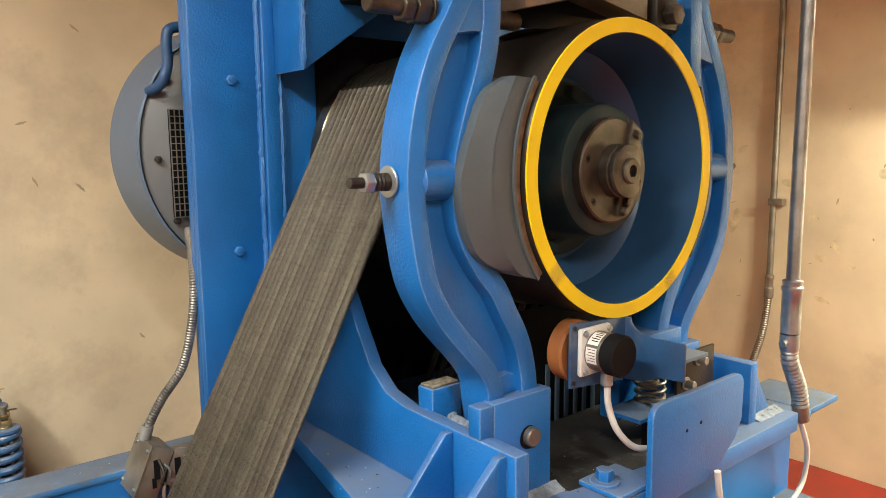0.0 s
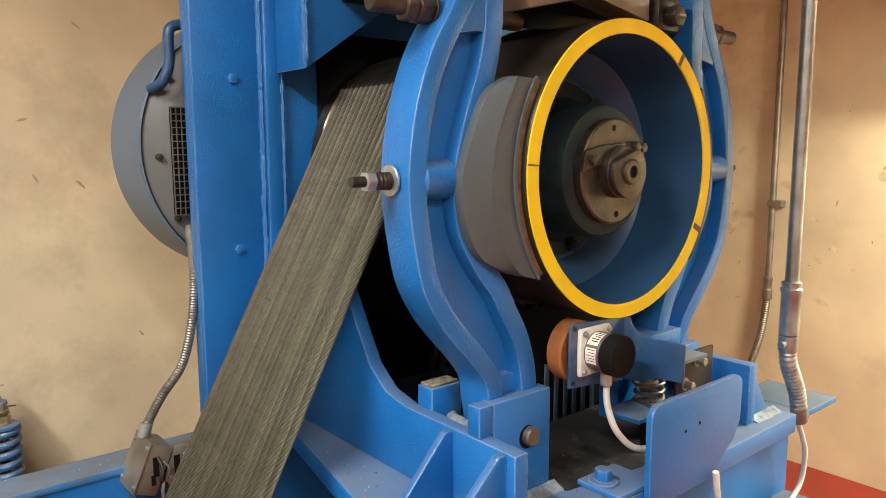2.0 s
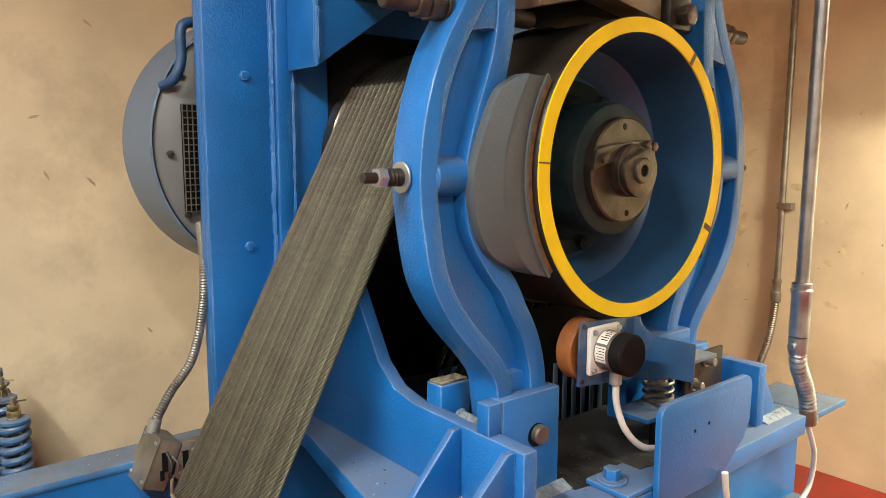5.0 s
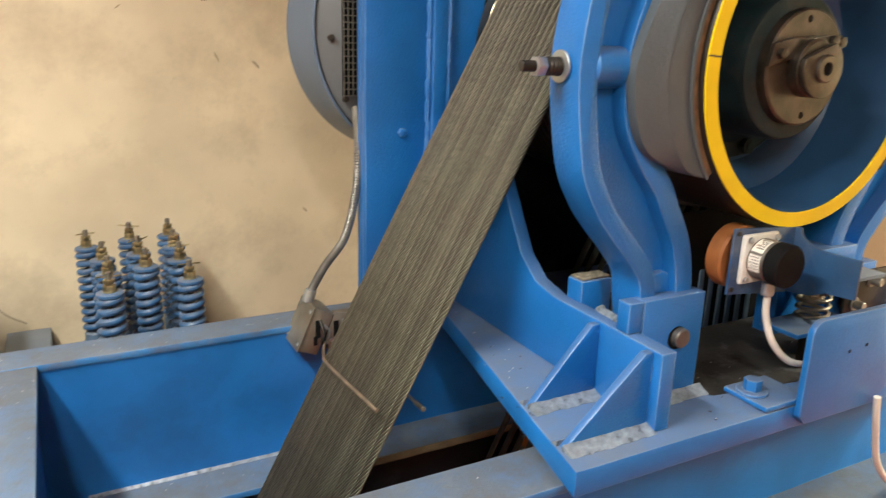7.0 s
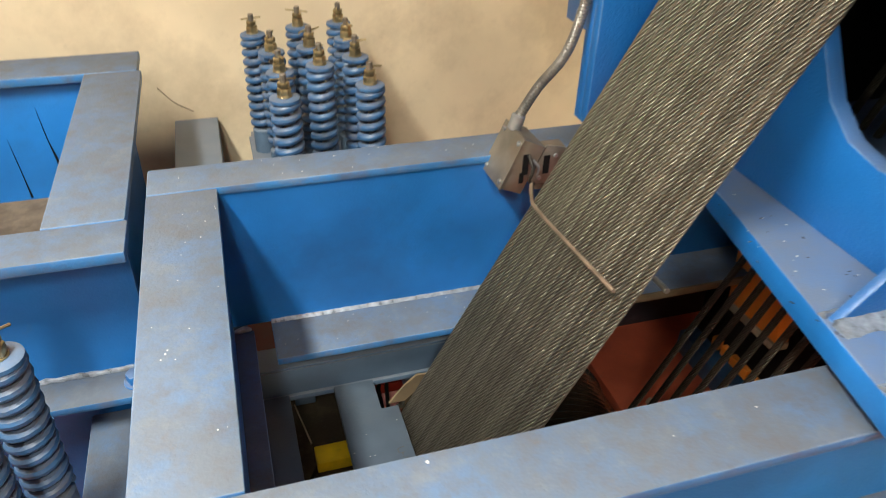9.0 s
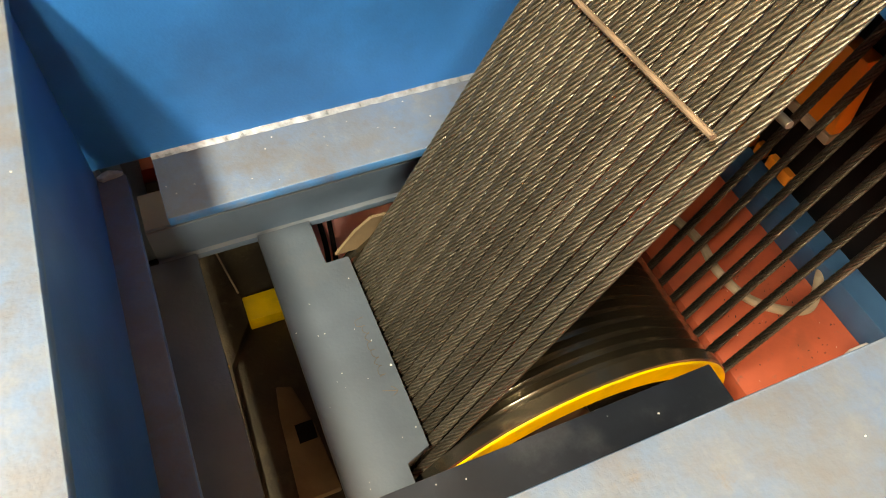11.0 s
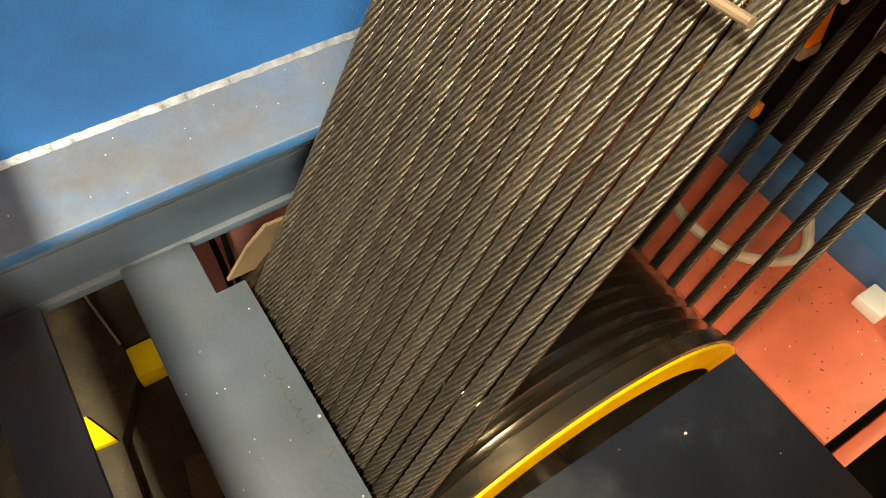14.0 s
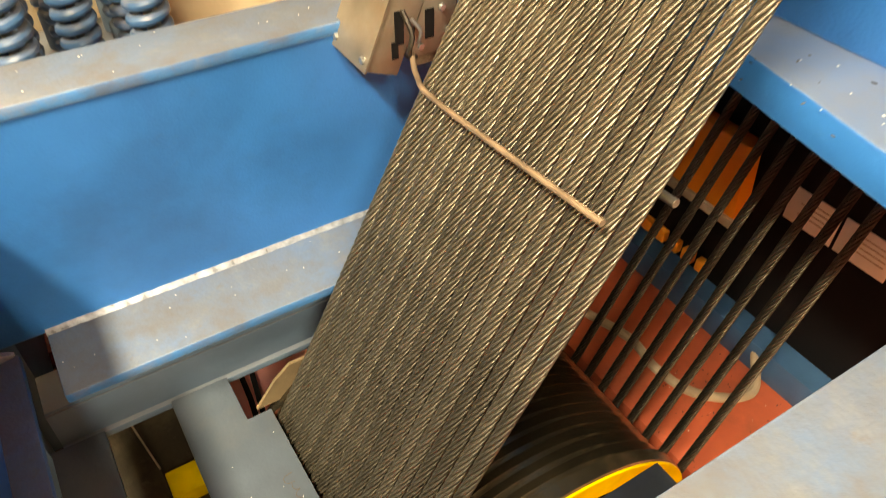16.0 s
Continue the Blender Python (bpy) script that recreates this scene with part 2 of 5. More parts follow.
# Darker blue; on the encoder bracket it stands for the shade under the drum.
DARKENEDBLUE = material("darkened_blue_paint", (0.016, 0.066, 0.17), 0.42, vary=0.25, scale=9, bump=0.2, stain=(0.20, 0.20, 0.20), stain_amount=0.45, spots=0.5)
ENCGREY = material("grey_encoder_metal", (0.16, 0.15, 0.14), 0.4, metal=0.6, vary=0.15, scale=20)
SLATE = material("slate_blue_paint", (0.072, 0.098, 0.130), 0.42, vary=0.2, scale=7, fine=150, bump=0.25, stain=(0.12, 0.115, 0.11), stain_amount=0.5, spots=0.25)
HOSE = material("dull_hose_metal", (0.25, 0.24, 0.22), 0.42, metal=0.7, vary=0.3, scale=20, bump=0.2)
PITBROWN = material("brown_pit_grime", (0.034, 0.027, 0.015), 0.75, vary=0.45, scale=9, bump=0.7, stain=(0.10, 0.083, 0.055), stain_amount=0.8, spots=0.5)
SKIDBLUE = material("dull_blue_skid", (0.03, 0.10, 0.22), 0.45, vary=0.25, scale=8, bump=0.15)
OILDIRT = material("oily_black_dirt", (0.026, 0.023, 0.021), 0.7, vary=0.5, scale=9, bump=0.5, stain=(0.17, 0.175, 0.19), stain_amount=0.85, spots=0.4)
BOARD = material("raw_fibreboard", (0.135, 0.098, 0.056), 0.85, vary=0.2, scale=20, bump=0.4)
ORANGE = material("orange_plastic", (0.95, 0.33, 0.05), 0.45, vary=0.1)
PINK = material("pink_sheet", (0.92, 0.45, 0.44), 0.6, vary=0.12)
RUSTYBROWN = material("scorched_brown_plate", (0.17, 0.12, 0.085), 0.5, metal=0.4, vary=0.35, scale=14, bump=0.3, stain=(0.06, 0.12, 0.22), stain_amount=0.6)
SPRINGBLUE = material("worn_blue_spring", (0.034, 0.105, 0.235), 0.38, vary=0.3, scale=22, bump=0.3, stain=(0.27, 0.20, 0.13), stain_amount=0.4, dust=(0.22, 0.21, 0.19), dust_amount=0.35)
GRIME = material("brown_grime", (0.13, 0.10, 0.07), 0.9, vary=0.4, scale=18, bump=0.6)
SMUDGE = material("faint_smudge", (0.67, 0.565, 0.365), 0.8, vary=0.25, scale=18)
SCUFF = material("brown_scuff", (0.42, 0.32, 0.20), 0.8, vary=0.2, scale=20)
glow = bpy.data.materials.new("tube_glow")
glow.use_nodes = True
glow.node_tree.nodes["Principled BSDF"].inputs["Emission Color"].default_value = (1, 0.86, 0.66, 1)
glow.node_tree.nodes["Principled BSDF"].inputs["Emission Strength"].default_value = 3


# ---------------------------------------------------------------- mesh helpers
def mesh_of(bm, name, mat, smooth=True):
    bmesh.ops.recalc_face_normals(bm, faces=bm.faces)
    me = bpy.data.meshes.new(name)
    bm.to_mesh(me)
    bm.free()
    me.materials.append(mat)
    if smooth:
        me.shade_smooth()
        me.set_sharp_from_angle(angle=radians(32))
    return me


def part(name, bm, mat, parent=None, label="", at=None):
    ob = new(name, mesh_of(bm, name, mat))
    if parent:
        ob.parent = parent
    if at is not None:
        ob.matrix_basis = at
    if label:
        ob["label"] = label
    return ob


def thing(name, at, label, category, group="", kind=""):
    ob = new(name)
    ob.matrix_basis = at if isinstance(at, Matrix) else pose(*at)
    ob.empty_display_size = 0.05
    return tagged(ob, label, category, group, kind)


def box(x0, x1, y0, y1, z0, z1, bevel=0.003, bm=None):
    bm2 = bmesh.new()
    bmesh.ops.create_cube(bm2, size=1.0, matrix=Matrix.Translation(((x0 + x1) / 2, (y0 + y1) / 2, (z0 + z1) / 2)) @ Matrix.Diagonal((x1 - x0, y1 - y0, z1 - z0, 1)))
    if bevel:
        bmesh.ops.bevel(bm2, geom=list(bm2.edges), offset=bevel, segments=2, profile=0.5, affect="EDGES")
    return join(bm, bm2)


def join(bm, other):
    if bm is None:
        return other
    me = bpy.data.meshes.new("tmp")
    other.to_mesh(me)
    other.free()
    bm.from_mesh(me)
    bpy.data.meshes.remove(me)
    return bm


def moved(bm, m):
    bmesh.ops.transform(bm, matrix=m, verts=bm.verts)
    return bm


def prism(points, d0, d1, axis="y", bevel=0.0, bm=None):
    """A flat outline pushed from d0 to d1 along an axis; points are (x, z) for y, (y, z) for x, (x, y) for z."""
    def place(p, d):
        return {"y": (p[0], d, p[1]), "x": (d, p[0], p[1]), "z": (p[0], p[1], d)}[axis]
    b2 = bmesh.new()
    lo = [b2.verts.new(place(p, d0)) for p in points]
    hi = [b2.verts.new(place(p, d1)) for p in points]
    k = len(points)
    b2.faces.new(lo)
    b2.faces.new(hi[::-1])
    for i in range(k):
        b2.faces.new((lo[i], hi[i], hi[(i + 1) % k], lo[(i + 1) % k]))
    bmesh.ops.recalc_face_normals(b2, faces=b2.faces)
    if bevel:
        edges = [e for e in b2.edges if len(e.link_faces) == 2 and e.calc_face_angle(0) > 0.5]
        bmesh.ops.bevel(b2, geom=edges, offset=bevel, segments=2, profile=0.5, affect="EDGES")
    return join(bm, b2)


def lathe(profile, axis="y", seg=64, centre=(0, 0, 0), closed=True, bm=None):
    """A (radius, along) outline turned about an axis."""
    b2 = bmesh.new()
    rings = []
    for k in range(seg):
        a = 2 * math.pi * k / seg
        c, s = math.cos(a), math.sin(a)
        ring = []
        for r, d in profile:
            p = {"y": (r * c, d, r * s), "x": (d, r * c, r * s), "z": (r * c, r * s, d)}[axis]
            ring.append(b2.verts.new(Vector(p) + Vector(centre)))
        rings.append(ring)
    n = len(profile)
    for k in range(seg):
        a, b = rings[k], rings[(k + 1) % seg]
        for i in range(n if closed else n - 1):
            j = (i + 1) % n
            b2.faces.new((a[i], a[j], b[j], b[i]))
    bmesh.ops.remove_doubles(b2, verts=b2.verts, dist=1e-6)
    bmesh.ops.recalc_face_normals(b2, faces=b2.faces)
    return join(bm, b2)


def rod(p, q, r, seg=20, bevel=0.15, bm=None):
    p, q = Vector(p), Vector(q)
    h = (q - p).length
    e = min(r * bevel, h * 0.2)
    b2 = lathe([(0, 0), (r - e, 0), (r, e), (r, h - e), (r - e, h), (0, h)], "z", seg, closed=False)
    moved(b2, Matrix.Translation(p) @ (q - p).to_track_quat("Z", "Y").to_matrix().to_4x4())
    return join(bm, b2)


def hexnut(p, direction, across, height, bm=None, domed=True):
    r = across / math.sqrt(3)
    pts = [(r * math.cos(math.pi / 3 * k), r * math.sin(math.pi / 3 * k)) for k in range(6)]
    b2 = prism(pts, 0, height, "z", bevel=across * 0.05)
    d = Vector(direction)
    moved(b2, Matrix.Translation(p) @ d.to_track_quat("Z", "Y").to_matrix().to_4x4())
    return join(bm, b2)


def smooth_path(points, per=8):
    """Points along a smooth curve through the given ones."""
    pts = [Vector(p) for p in points]
    pts = [pts[0] * 2 - pts[1]] + pts + [pts[-1] * 2 - pts[-2]]
    out = []
    for i in range(1, len(pts) - 2):
        a, b, c, d = pts[i - 1:i + 3]
        for k in range(per):
            t = k / per
            out.append(0.5 * (2 * b + (c - a) * t + (2 * a - 5 * b + 4 * c - d) * t * t + (3 * b - a - 3 * c + d) * t ** 3))
    out.append(pts[-2])
    return out


def tube(points, r, seg=12, ribs=0.0, bm=None, per=8):
    """A round tube along a smooth curve; ribs: pitch of a corrugated hose, in metres."""
    line = smooth_path(points, per)
    if ribs:
        length = sum((b - a).length for a, b in zip(line, line[1:]))
        count = max(8, int(length / ribs * 4))
        dense, acc, k = [], 0.0, 0
        cum = [0.0]
        for a, b in zip(line, line[1:]):
            cum.append(cum[-1] + (b - a).length)
        for i in range(count + 1):
            s = length * i / count
            while k < len(cum) - 2 and cum[k + 1] < s:
                k += 1
            f = (s - cum[k]) / max(1e-9, cum[k + 1] - cum[k])
            dense.append(line[k].lerp(line[k + 1], f))
        line = dense
    b2 = bmesh.new()
    rings = []
    side = None
    for i, p in enumerate(line):
        d = (line[min(i + 1, len(line) - 1)] - line[max(i - 1, 0)]).normalized()
        if side is None:
            side = d.orthogonal().normalized()
        side = (side - d * side.dot(d)).normalized()
        up = d.cross(side)
        rr = r * (1 if not ribs else (1.0, 0.93, 0.86, 0.93)[i % 4])
        rings.append([b2.verts.new(p + rr * (side * math.cos(2 * math.pi * k / seg) + up * math.sin(2 * math.pi * k / seg))) for k in range(seg)])
    for a, b in zip(rings, rings[1:]):
        for k in range(seg):
            b2.faces.new((a[k], a[(k + 1) % seg], b[(k + 1) % seg], b[k]))
    b2.faces.new(rings[0][::-1])
    b2.faces.new(rings[-1])
    return join(bm, b2)


def bead(p, q, r=0.007, bm=None):
    """An uneven weld bead from p to q."""
    p, q = Vector(p), Vector(q)
    n = max(4, int((q - p).length / 0.011))
    b2 = bmesh.new()
    rings = []
    d = (q - p).normalized()
    side = d.orthogonal().normalized()
    up = d.cross(side)
    for i in range(n + 1):
        rr = r * random.uniform(0.75, 1.2) * (0.35 if i in (0, n) else 1)
        c = p.lerp(q, i / n) + Vector((random.uniform(-1, 1), random.uniform(-1, 1), random.uniform(-1, 1))) * r * 0.18
        rings.append([b2.verts.new(c + rr * (side * math.cos(math.pi * k / 4) + up * math.sin(math.pi * k / 4))) for k in range(8)])
    for a, b in zip(rings, rings[1:]):
        for k in range(8):
            b2.faces.new((a[k], a[(k + 1) % 8], b[(k + 1) % 8], b[k]))
    b2.faces.new(rings[0][::-1])
    b2.faces.new(rings[-1])
    return join(bm, b2)


def fillet(p, q, out, width=0.022, height=0.012):
    """A flat, uneven weld seam along p to q, that runs out sideways by about width."""
    p, q, o = Vector(p), Vector(q), Vector(out).normalized()
    n = max(5, int((q - p).length / 0.010))
    b2 = bmesh.new()
    rows = []
    for i in range(n + 1):
        c = p.lerp(q, i / n)
        w, h = width * random.uniform(0.88, 1.08), height * random.uniform(0.88, 1.1)
        up = Vector((0, 0, 1))
        rows.append([b2.verts.new(c - up * 0.001), b2.verts.new(c + up * h), b2.verts.new(c + o * w * 0.45 + up * h * random.uniform(0.45, 0.7)),
                     b2.verts.new(c + o * w + up * 0.0008), b2.verts.new(c + o * w - up * 0.001)])
    for a, b in zip(rows, rows[1:]):
        for k in range(5):
            m = (k + 1) % 5
            b2.faces.new((a[k], a[m], b[m], b[k]))
    b2.faces.new(rows[0][::-1])
    b2.faces.new(rows[-1])
    bmesh.ops.recalc_face_normals(b2, faces=b2.faces)
    return b2


# ---------------------------------------------------------------- the plan
DECK = 0.851            # top of the bedplate beams
BASE = 0.942            # top of the machine's sole plate
AX, AZ = 1.281, 1.592    # shaft axis, along y
DRUM_R, DRUM_Y = 0.3108, 0.93
DX, DZ, DEFL_R = 0.492, 0.036, 0.325    # deflector sheave axis
RSLOPE = 0.528          # the ropes' lean, x for each z
ROPE_Y = [1.29 + 0.0226 * i for i in range(18)]
WALL_Y, WALL_X = 3.08, 3.74


# ---------------------------------------------------------------- the room
def room():
    def plain(name, b, mat, kind="structure", label="", category=""):
        return tagged(part(name, b, mat), label, category, kind=kind)
    plain("wall_north", box(-3.2, WALL_X + 0.2, WALL_Y, WALL_Y + 0.2, -0.2, 3.6, 0), WALL, label="cream painted plaster wall with scuffs and stains", category="wall")
    plain("wall_east", box(WALL_X, WALL_X + 0.2, -3.0, WALL_Y, -0.2, 3.6, 0), WALL, label="cream painted plaster wall with brown scuffs", category="wall")
    plain("wall_west", box(-3.2, -3.0, -3.0, WALL_Y, -0.2, 3.6, 0), WALL, label="plain cream painted wall", category="wall")
    plain("wall_south", box(-3.2, WALL_X + 0.2, -3.2, -3.0, -0.2, 3.6, 0), WALL, label="plain cream painted wall", category="wall")
    plain("ceiling", box(-3.2, WALL_X + 0.2, -3.2, WALL_Y + 0.2, 3.6, 3.75, 0), CEIL, label="plain white painted ceiling", category="ceiling")
    b = box(0.20, WALL_X + 0.2, 2.122, WALL_Y + 0.2, -0.2, 0.0, 0)
    box(0.20, 0.9295, 2.04, 2.1215, -0.2, 0.0, 0, b)
    box(-3.2, 0.198, 2.30, WALL_Y + 0.2, -0.2, 0.0, 0, b)
    box(1.7502, WALL_X + 0.2, 1.0782, 2.1215, -0.2, 0.0, 0, b)
    box(-3.2, -0.45, -3.0, 2.298, -0.2, 0.0, 0, b)
    box(-0.448, WALL_X + 0.2, -3.0, 0.93, -0.2, 0.0, 0, b)
    box(1.75, WALL_X + 0.2, 0.932, 1.078, -0.2, 0.0, 0, b)
    plain("floor_slab", box(0.93, 1.75, 1.08, 2.1215, -0.2, 0.0, 0.004), LITFLOOR, label="red painted concrete slab below the ropes, lightened as lit", category="floor")
    plain("floor_slab", box(0.93, 1.75, 1.036, 1.064, -0.2, -0.02, 0.004), LITFLOOR, label="narrow red painted concrete strip, lightened as lit", category="floor")
    plain("floor", b, DARKRED, label="red painted concrete floor with dirt", category="floor")
    plain("floor_stripe", box(3.28, 3.36, -2.9, 1.66, 0.0005, 0.0016, 0), YELLOW, label="yellow painted line on the red floor", category="floor line")
    pit = box(-0.5, 1.9, 0.4, 2.4, -1.6, -1.5, 0)
    for w in ((-0.6, -0.5, 0.4, 2.5), (1.9, 2.0, 0.4, 2.5)):
        box(*w, -1.6, -0.201, 0, pit)
    for w in ((-0.5, 1.9, 0.3, 0.4), (-0.5, 1.9, 2.4, 2.5)):
        box(*w, -1.6, -0.201, 0, pit)
    plain("pit", pit, CONCRETE, label="dark concrete bottom of the rope opening", category="pit")


room()


def wall_marks():
    """Dark scuffs and scratches, thin and uneven, on the two walls."""
    north, east = bpy.data.objects["wall_north"], bpy.data.objects["wall_east"]
    rng = random.Random(5)
    for k in range(44):
        x, z = (rng.uniform(-1.15, -0.25), rng.uniform(0.95, 2.0)) if k < 26 else (rng.uniform(-0.4, 2.2), rng.uniform(0.8, 2.4))
        ln, w, a = rng.uniform(0.015, 0.06), rng.uniform(0.003, 0.009), rng.uniform(-1.2, -0.5) + (rng.random() < 0.3) * 1.3
        n = 7
        up = [(ln * (i / n - 0.5), w * math.sin(math.pi * i / n) * rng.uniform(0.4, 1)) for i in range(n + 1)]
        dn = [(p, -w * math.sin(math.pi * i / n) * rng.uniform(0.3, 0.9)) for i, (p, q) in enumerate(up)][1:-1]
        c, s = math.cos(a), math.sin(a)
        part("scuff_mark", prism([(x + p * c - q * s, z + p * s + q * c) for p, q in up + dn[::-1]], WALL_Y - 0.0012, WALL_Y - 0.0004, "y"), SCUFF, north)
    for line, r in (([(-0.462, 1.40), (-0.472, 1.33), (-0.466, 1.23), (-0.459, 1.11), (-0.462, 1.04), (-0.458, 0.985)], 0.0028),
                    ([(-0.44, 1.42), (-0.425, 1.36), (-0.418, 1.31)], 0.003), ([(-0.50, 1.345), (-0.475, 1.32), (-0.46, 1.27), (-0.468, 1.21)], 0.003),
                    ([(-0.466, 1.07), (-0.474, 1.03), (-0.47, 0.97)], 0.0025), ([(-0.600, 1.11), (-0.590, 1.08), (-0.57, 1.07)], 0.005),
                    ([(-0.31, 0.62), (-0.26, 0.56), (-0.20, 0.52)], 0.002), ([(-0.335, 1.05), (-0.325, 0.98)], 0.0015)):
        part("scratch", tube([(x, WALL_Y - 0.0002, z) for x, z in line], r, 6, per=5), GRIME, north)
    for y, z, w, h, a in ((2.03, 1.24, 0.045, 0.13, 0.25), (2.13, 1.04, 0.03, 0.08, 0.6), (1.57, 1.08, 0.05, 0.03, 0.3), (1.50, 1.15, 0.02, 0.06, -0.4), (1.42, 1.05, 0.03, 0.015, 0.2),
                          (1.55, 0.87, 0.06, 0.02, 0.3), (2.0, 1.62, 0.03, 0.05, 0.9), (1.75, 1.45, 0.05, 0.03, 0.1), (1.3, 1.5, 0.05, 0.04, 0.5), (1.62, 1.28, 0.02, 0.05, 0.2)):
        pts = [(w * rng.uniform(0.7, 1.1) * math.cos(q * math.pi / 7) * 0.7, h * rng.uniform(0.7, 1.1) * math.sin(q * math.pi / 7) * 0.7) for q in range(14)]
        c, s = math.cos(a), math.sin(a)
        part("smudge", prism([(y + p * c - q * s, z + p * s + q * c) for p, q in pts], WALL_X - 0.0008, WALL_X - 0.0003, "x"), SMUDGE, east)
    for k in range(46):
        y, z = rng.uniform(-0.3, 2.3), rng.uniform(0.5, 2.2)
        ln, w, a = rng.uniform(0.006, 0.045), rng.uniform(0.002, 0.007), rng.uniform(0, 3)
        n = 7
        up = [(ln * (i / n - 0.5), w * math.sin(math.pi * i / n) * rng.uniform(0.4, 1)) for i in range(n + 1)]
        dn = [(p, -w * math.sin(math.pi * i / n) * rng.uniform(0.3, 0.9)) for i, (p, q) in enumerate(up)][1:-1]
        c, s = math.cos(a), math.sin(a)
        part("scuff_mark", prism([(y + p * c - q * s, z + p * s + q * c) for p, q in up + dn[::-1]], WALL_X - 0.0012, WALL_X - 0.0004, "x"), SCUFF, east)


wall_marks()


# ---------------------------------------------------------------- bedplate beams
def beam_x(name, y_web, top0, top1, bot0, bot1, x0, x1, parent, zb=0.445, bot_x0=None, bot_x1=None, slant=0.0):
    web = [(y_web - 0.01 + slant, zb), (y_web + 0.01 + slant, zb), (y_web + 0.01, DECK - 0.02), (y_web - 0.01, DECK - 0.02)]
    ob = part(name, prism(web, x0, x1, "x"), BLUE, parent)
    part("top_flange", box(x0, x1, top0, top1, DECK - 0.02, DECK, 0.004), STEELBLUE, ob)
    part("bottom_flange", box(bot_x0 if bot_x0 is not None else x0, bot_x1 if bot_x1 is not None else x1, bot0, bot1, zb - 0.02, zb, 0.003), STEELBLUE, ob)
    return ob


def bedplate():
    t = thing("bedplate", (0, 0, 0), "blue painted steel beam bedplate with dusty grey top flanges", "bedplate", kind="structure")
    back = beam_x("back_beam", 1.872, 1.857, 1.972, 1.742, 1.98, -0.267, 2.19, t, bot_x0=-0.05, slant=0.024)
    part("weld_bead", fillet((-0.05, 1.887, 0.445), (0.75, 1.887, 0.445), (0, -1, 0), 0.010, 0.008), WELD, back, "silvery weld bead")
    front = beam_x("front_beam", 0.985, 0.916, 1.051, 0.80, 0.99, -0.267, 2.19, t, zb=0.585, bot_x0=-0.267)
    # The flange's shade is in its dark colour.
    part("inner_flange", box(-0.09, 0.627, 0.996, 1.206, 0.42, 0.436, 0.002), SHADENAVY, front, "blue-grey inner flange plate, darkened for its shade")
    left = part("left_beam", box(-0.160, -0.140, 0.996, 1.858, 0.45, DECK - 0.02, 0.001), BLUE, t)
    part("top_flange", box(-0.267, -0.124, 1.0535, 1.8545, DECK - 0.02, DECK, 0.004), STEELBLUE, left)
    part("bottom_flange", box(-0.184, -0.094, 0.996, 1.858, 0.429, 0.449, 0.003), STEELBLUE, left)
    part("weld_bead", bead((-0.139, 1.858, 0.452), (-0.10, 1.858, 0.452), 0.009), WELD, left)
    right = part("right_beam", box(2.13, 2.15, 0.996, 1.860, 0.45, DECK - 0.02, 0.001), BLUE, t)
    part("top_flange", box(2.08, 2.19, 1.0535, 1.8545, DECK - 0.02, DECK, 0.004), STEELBLUE, right)
    for x0, x1, y0, y1, z0, z1 in ((-0.25, -0.13, 0.80, 0.92, 0.001, 0.5645), (2.05, 2.17, 0.80, 0.92, 0.001, 0.5645), (-0.25, -0.15, 1.93, 1.98, -0.034, 0.4245), (2.05, 2.17, 1.89, 1.98, 0.001, 0.4245)):
        part("leg", box(x0, x1, y0, y1, z0, z1, 0.004), GREYBLUE, t)
    part("side_plate", box(2.193, 2.40, 0.925, 1.15, DECK - 0.02, DECK, 0.004), STEELBLUE, t)
    return t


bedplate()


